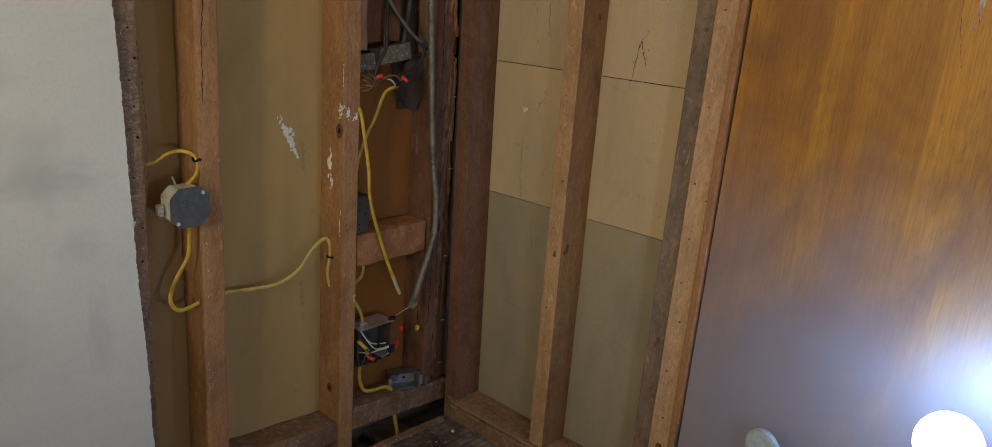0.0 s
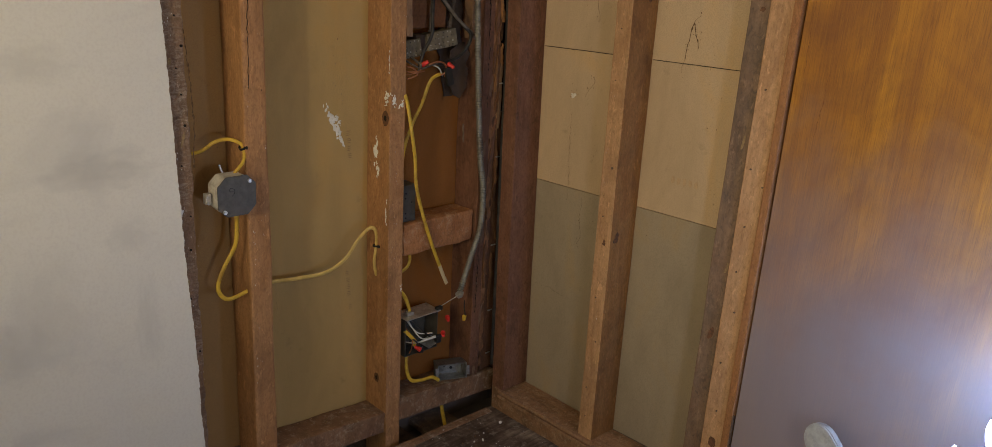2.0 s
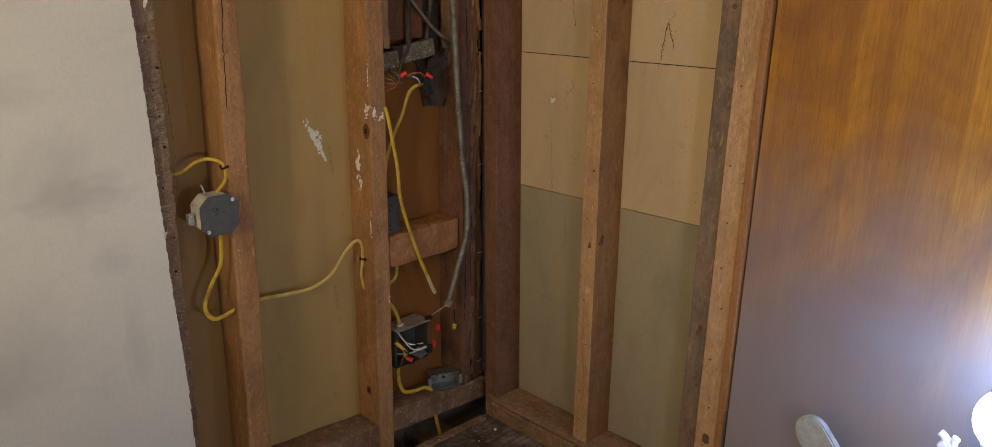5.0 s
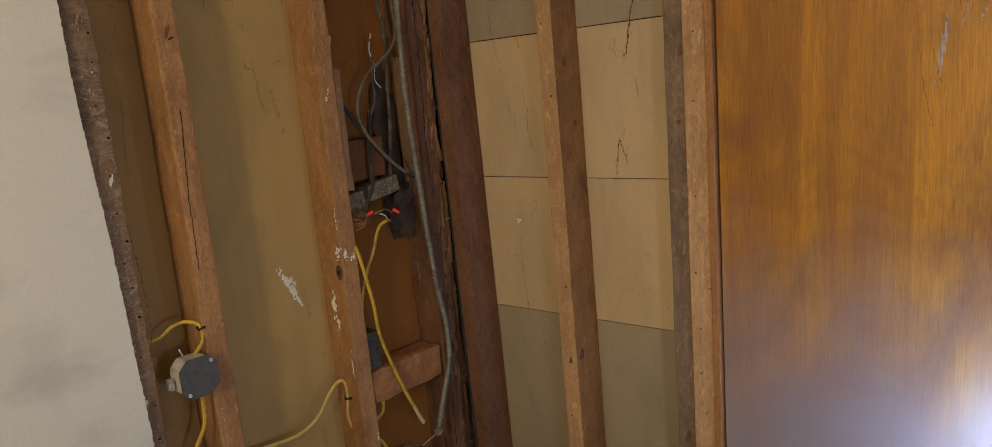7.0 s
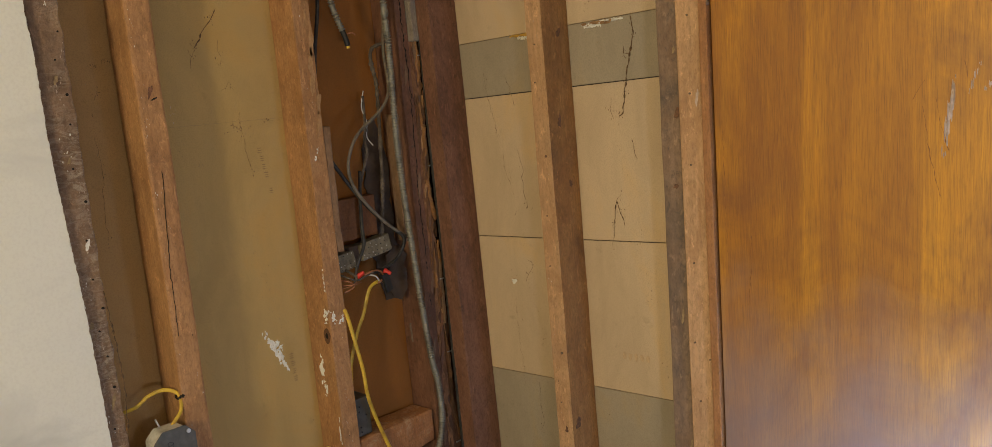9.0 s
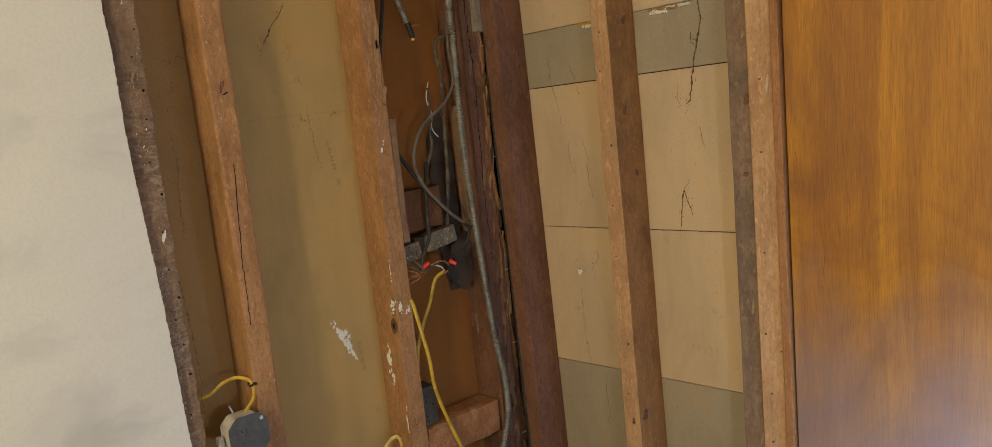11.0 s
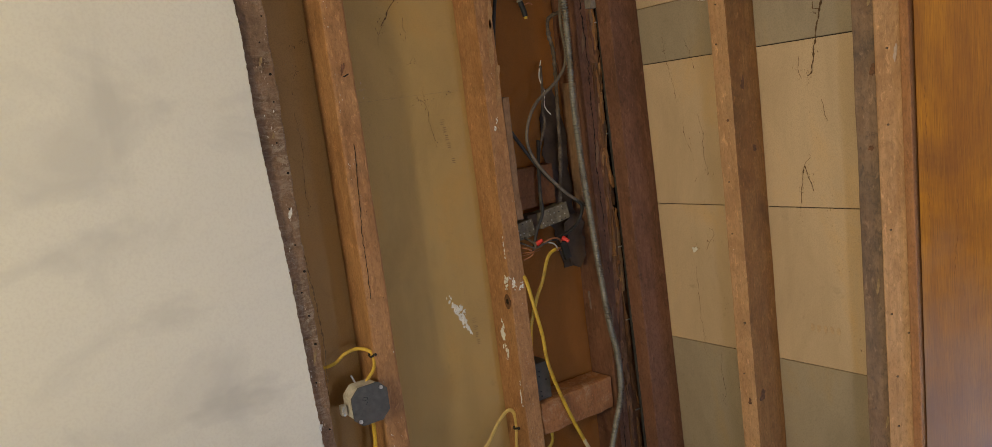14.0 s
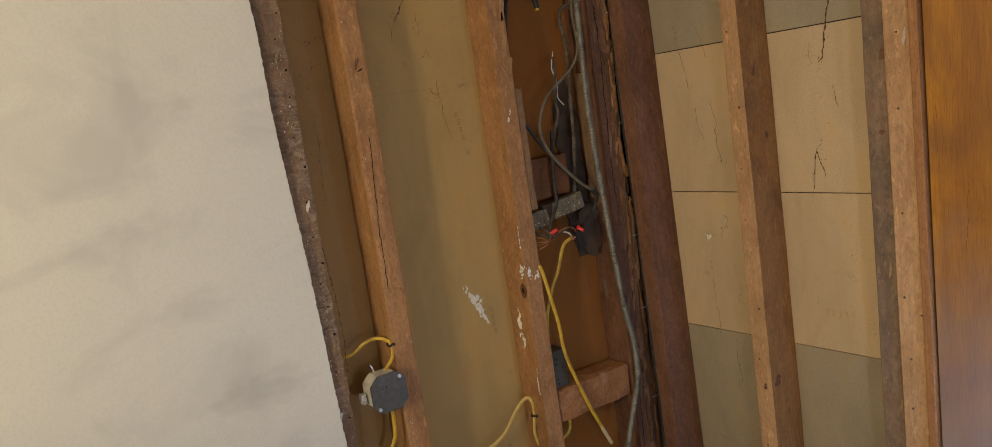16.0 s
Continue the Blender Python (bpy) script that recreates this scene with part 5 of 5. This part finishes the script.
for k in range(26):
    y = -0.73 + 0.33 * ((k * 0.618) % 1) if k % 4 else -0.91 + 0.10 * ((k * 0.618) % 1)
    grit(west_back, "dirt_speck", "x", (XB, y, 0.25 + 1.5 * ((k * 0.381 + 0.3) % 1)), 0.025 + 0.010 * (k % 3), 0.035 + 0.02 * (k % 4), 7.7 + k, 9 + 4 * (k % 4), FAINT if k % 3 else COBWEB)
for z0, y0, n, slope in ((1.452, -0.468, 6, 0.004), (0.500, -0.455, 6, 0.002), (0.905, -0.452, 4, 0.002)):
    for k in range(n):
        if not (n == 6 and k == 4):
            for step in (0.0, 0.0055, 0.011):
                smear(west_back, "stamp_bar", "x", (XB, y0 + slope * k, z0 - 0.021 * k - step), 0.013, 0.0028, STAMP, k * 1.7 + z0 + step * 90, 0, 0.5, 12, 0.0003)
trail(west_back, "board_joint", "x", [(XB, -0.74, 1.524), (XB, -0.60, 1.524), (XB, -0.39, 1.523)], 0.0004, FAINT, 2.0, 0.001)

# ---- dust and pinholes on the stud faces ----
for host, face, middle_at, spread in ((cracked, "x", -0.775, 0.016), (knotted, "x", -0.363, 0.016), (middle, "y", 0.44, 0.012), (nailed, "y", 0.855, 0.012)):
    for k in range(18):
        side = middle_at + spread * math.sin(k * 2.4 + middle_at * 9)
        z = 0.35 + 1.45 * ((k * 0.618 + abs(middle_at)) % 1)
        place = (0.001, side, z) if face == "x" else (side, -0.001, z)
        grit(host, "dust_speck" if k % 3 else "pinhole", face, place, 0.012, 0.03, k * 1.3 + 2, 5 if k % 3 else 2, (CHALK if k % 6 == 1 else SCUFF) if k % 3 else HOLE, 0.0011)

# ---- scuffs and scratches on the door ----
for pts, r, mat in (
    ([(1.310, -0.0032, 1.455), (1.318, -0.0032, 1.38), (1.338, -0.0032, 1.295)], 0.0008, SCRATCH),
    ([(1.330, -0.0032, 1.47), (1.338, -0.0032, 1.42), (1.352, -0.0032, 1.375)], 0.0007, SCRATCH),
    ([(1.292, -0.0032, 1.465), (1.300, -0.0032, 1.485), (1.312, -0.0032, 1.50)], 0.0007, SCRATCH),
    ([(1.375, -0.0032, 1.53), (1.380, -0.0032, 1.50)], 0.0010, SCRATCH),
    ([(0.975, -0.0032, 1.20), (0.972, -0.0032, 1.12), (0.965, -0.0032, 1.05)], 0.0009, SCRATCH),
    ([(0.918, -0.0032, 1.42), (0.918, -0.0032, 1.30), (0.920, -0.0032, 1.16)], 0.0007, SCRATCH),
):
    trail(door, "scuff" if mat is SCUFF else "scratch", "y", pts, r, mat, pts[0][0] * 13, 0.0025)

for x, z, w, h, lean, n in ((1.351, 1.432, 0.011, 0.150, 8, 34), (1.391, 1.500, 0.008, 0.056, 18, 16), (1.417, 1.495, 0.012, 0.044, 32, 14)):
    dab(door, "y", (x, -0.0030, z), w, h, x * 7, lean, n, SCUFF).name = "scuff"

# ---- crumbs of plaster and dirt on the plates and the floor ----
def crumbs(name, count, x, y, z, size, material, label, seed):
    rng = random.Random(seed)
    bm = bmesh.new()
    for _ in range(count):
        s = size * rng.uniform(0.3, 1.0) ** 2
        m = Matrix.Translation((rng.uniform(*x), rng.uniform(*y), z + s * 0.3)) @ Euler([rng.uniform(0, 6) for _ in range(3)]).to_matrix().to_4x4() @ Matrix.Diagonal((s, s * rng.uniform(0.5, 1), s * rng.uniform(0.4, 0.8), 1))
        bmesh.ops.create_icosphere(bm, subdivisions=1, radius=0.5, matrix=m)
    return tagged(part(name, bm, material), label, "debris", kind="stuff")


crumbs("plaster_crumbs", 170, (0.06, 0.75), (-0.55, -0.02), FLOOR_Z, 0.012, CHALK, "pale plaster crumbs scattered on the dirty floor", 3)
crumbs("dirt_crumbs", 160, (0.06, 0.75), (-0.55, -0.02), FLOOR_Z, 0.010, COBWEB, "brown dirt crumbs scattered on the floor", 5)
crumbs("plate_crumbs", 190, (-0.098, -0.01), (-0.33, -0.03), 0.082, 0.009, FAINT, "dust and crumbs lying on the corner plate", 7)
crumbs("plate_dust", 70, (-0.098, -0.01), (-0.74, -0.40), 0.076, 0.008, FAINT, "dust and crumbs lying on the wooden plate", 9)
crumbs("ledge_crumbs", 70, (0.10, 0.75), (0.01, 0.098), 0.050, 0.007, FAINT, "crumbs lying on the plate under the boards", 11)

# ---- splits and nails in the corner timbers ----
corner = bpy.data.objects["corner_stud"]
trail(corner, "split", "x", [(0.001, -0.040, 2.2), (0.001, -0.045, 1.85), (0.001, -0.036, 1.55), (0.001, -0.044, 1.25), (0.001, -0.038, 0.95)], 0.0022, HOLE, 1.0, 0.004)
trail(corner, "split", "x", [(0.001, -0.050, 0.85), (0.001, -0.044, 0.6), (0.001, -0.050, 0.3)], 0.0014, HOLE, 2.0, 0.003)
for k, z in enumerate((1.72, 1.41, 1.12, 0.92, 0.66, 0.40, 0.20)):
    nail(corner, "x", (0.0005, -0.034 - 0.014 * (k % 2), z), 0.0030)
    smear(corner, "scuffed_patch", "x", (0.0006, -0.046 + 0.010 * (k % 3), z - 0.11), 0.010, 0.05 + 0.02 * (k % 2), CLEAT_WOOD, k * 2.7, 8, 0.7)
for k, z in enumerate((1.9, 1.66, 1.35, 1.02, 0.80, 0.52, 0.30, 0.15)):
    staple = part("cable_staple", solid(0.004, 0.018, 0.003, 0.0008), STEEL_BRIGHT, corner, "small bright wire staple")
    on(corner, staple, (0.012, 0.004, z))
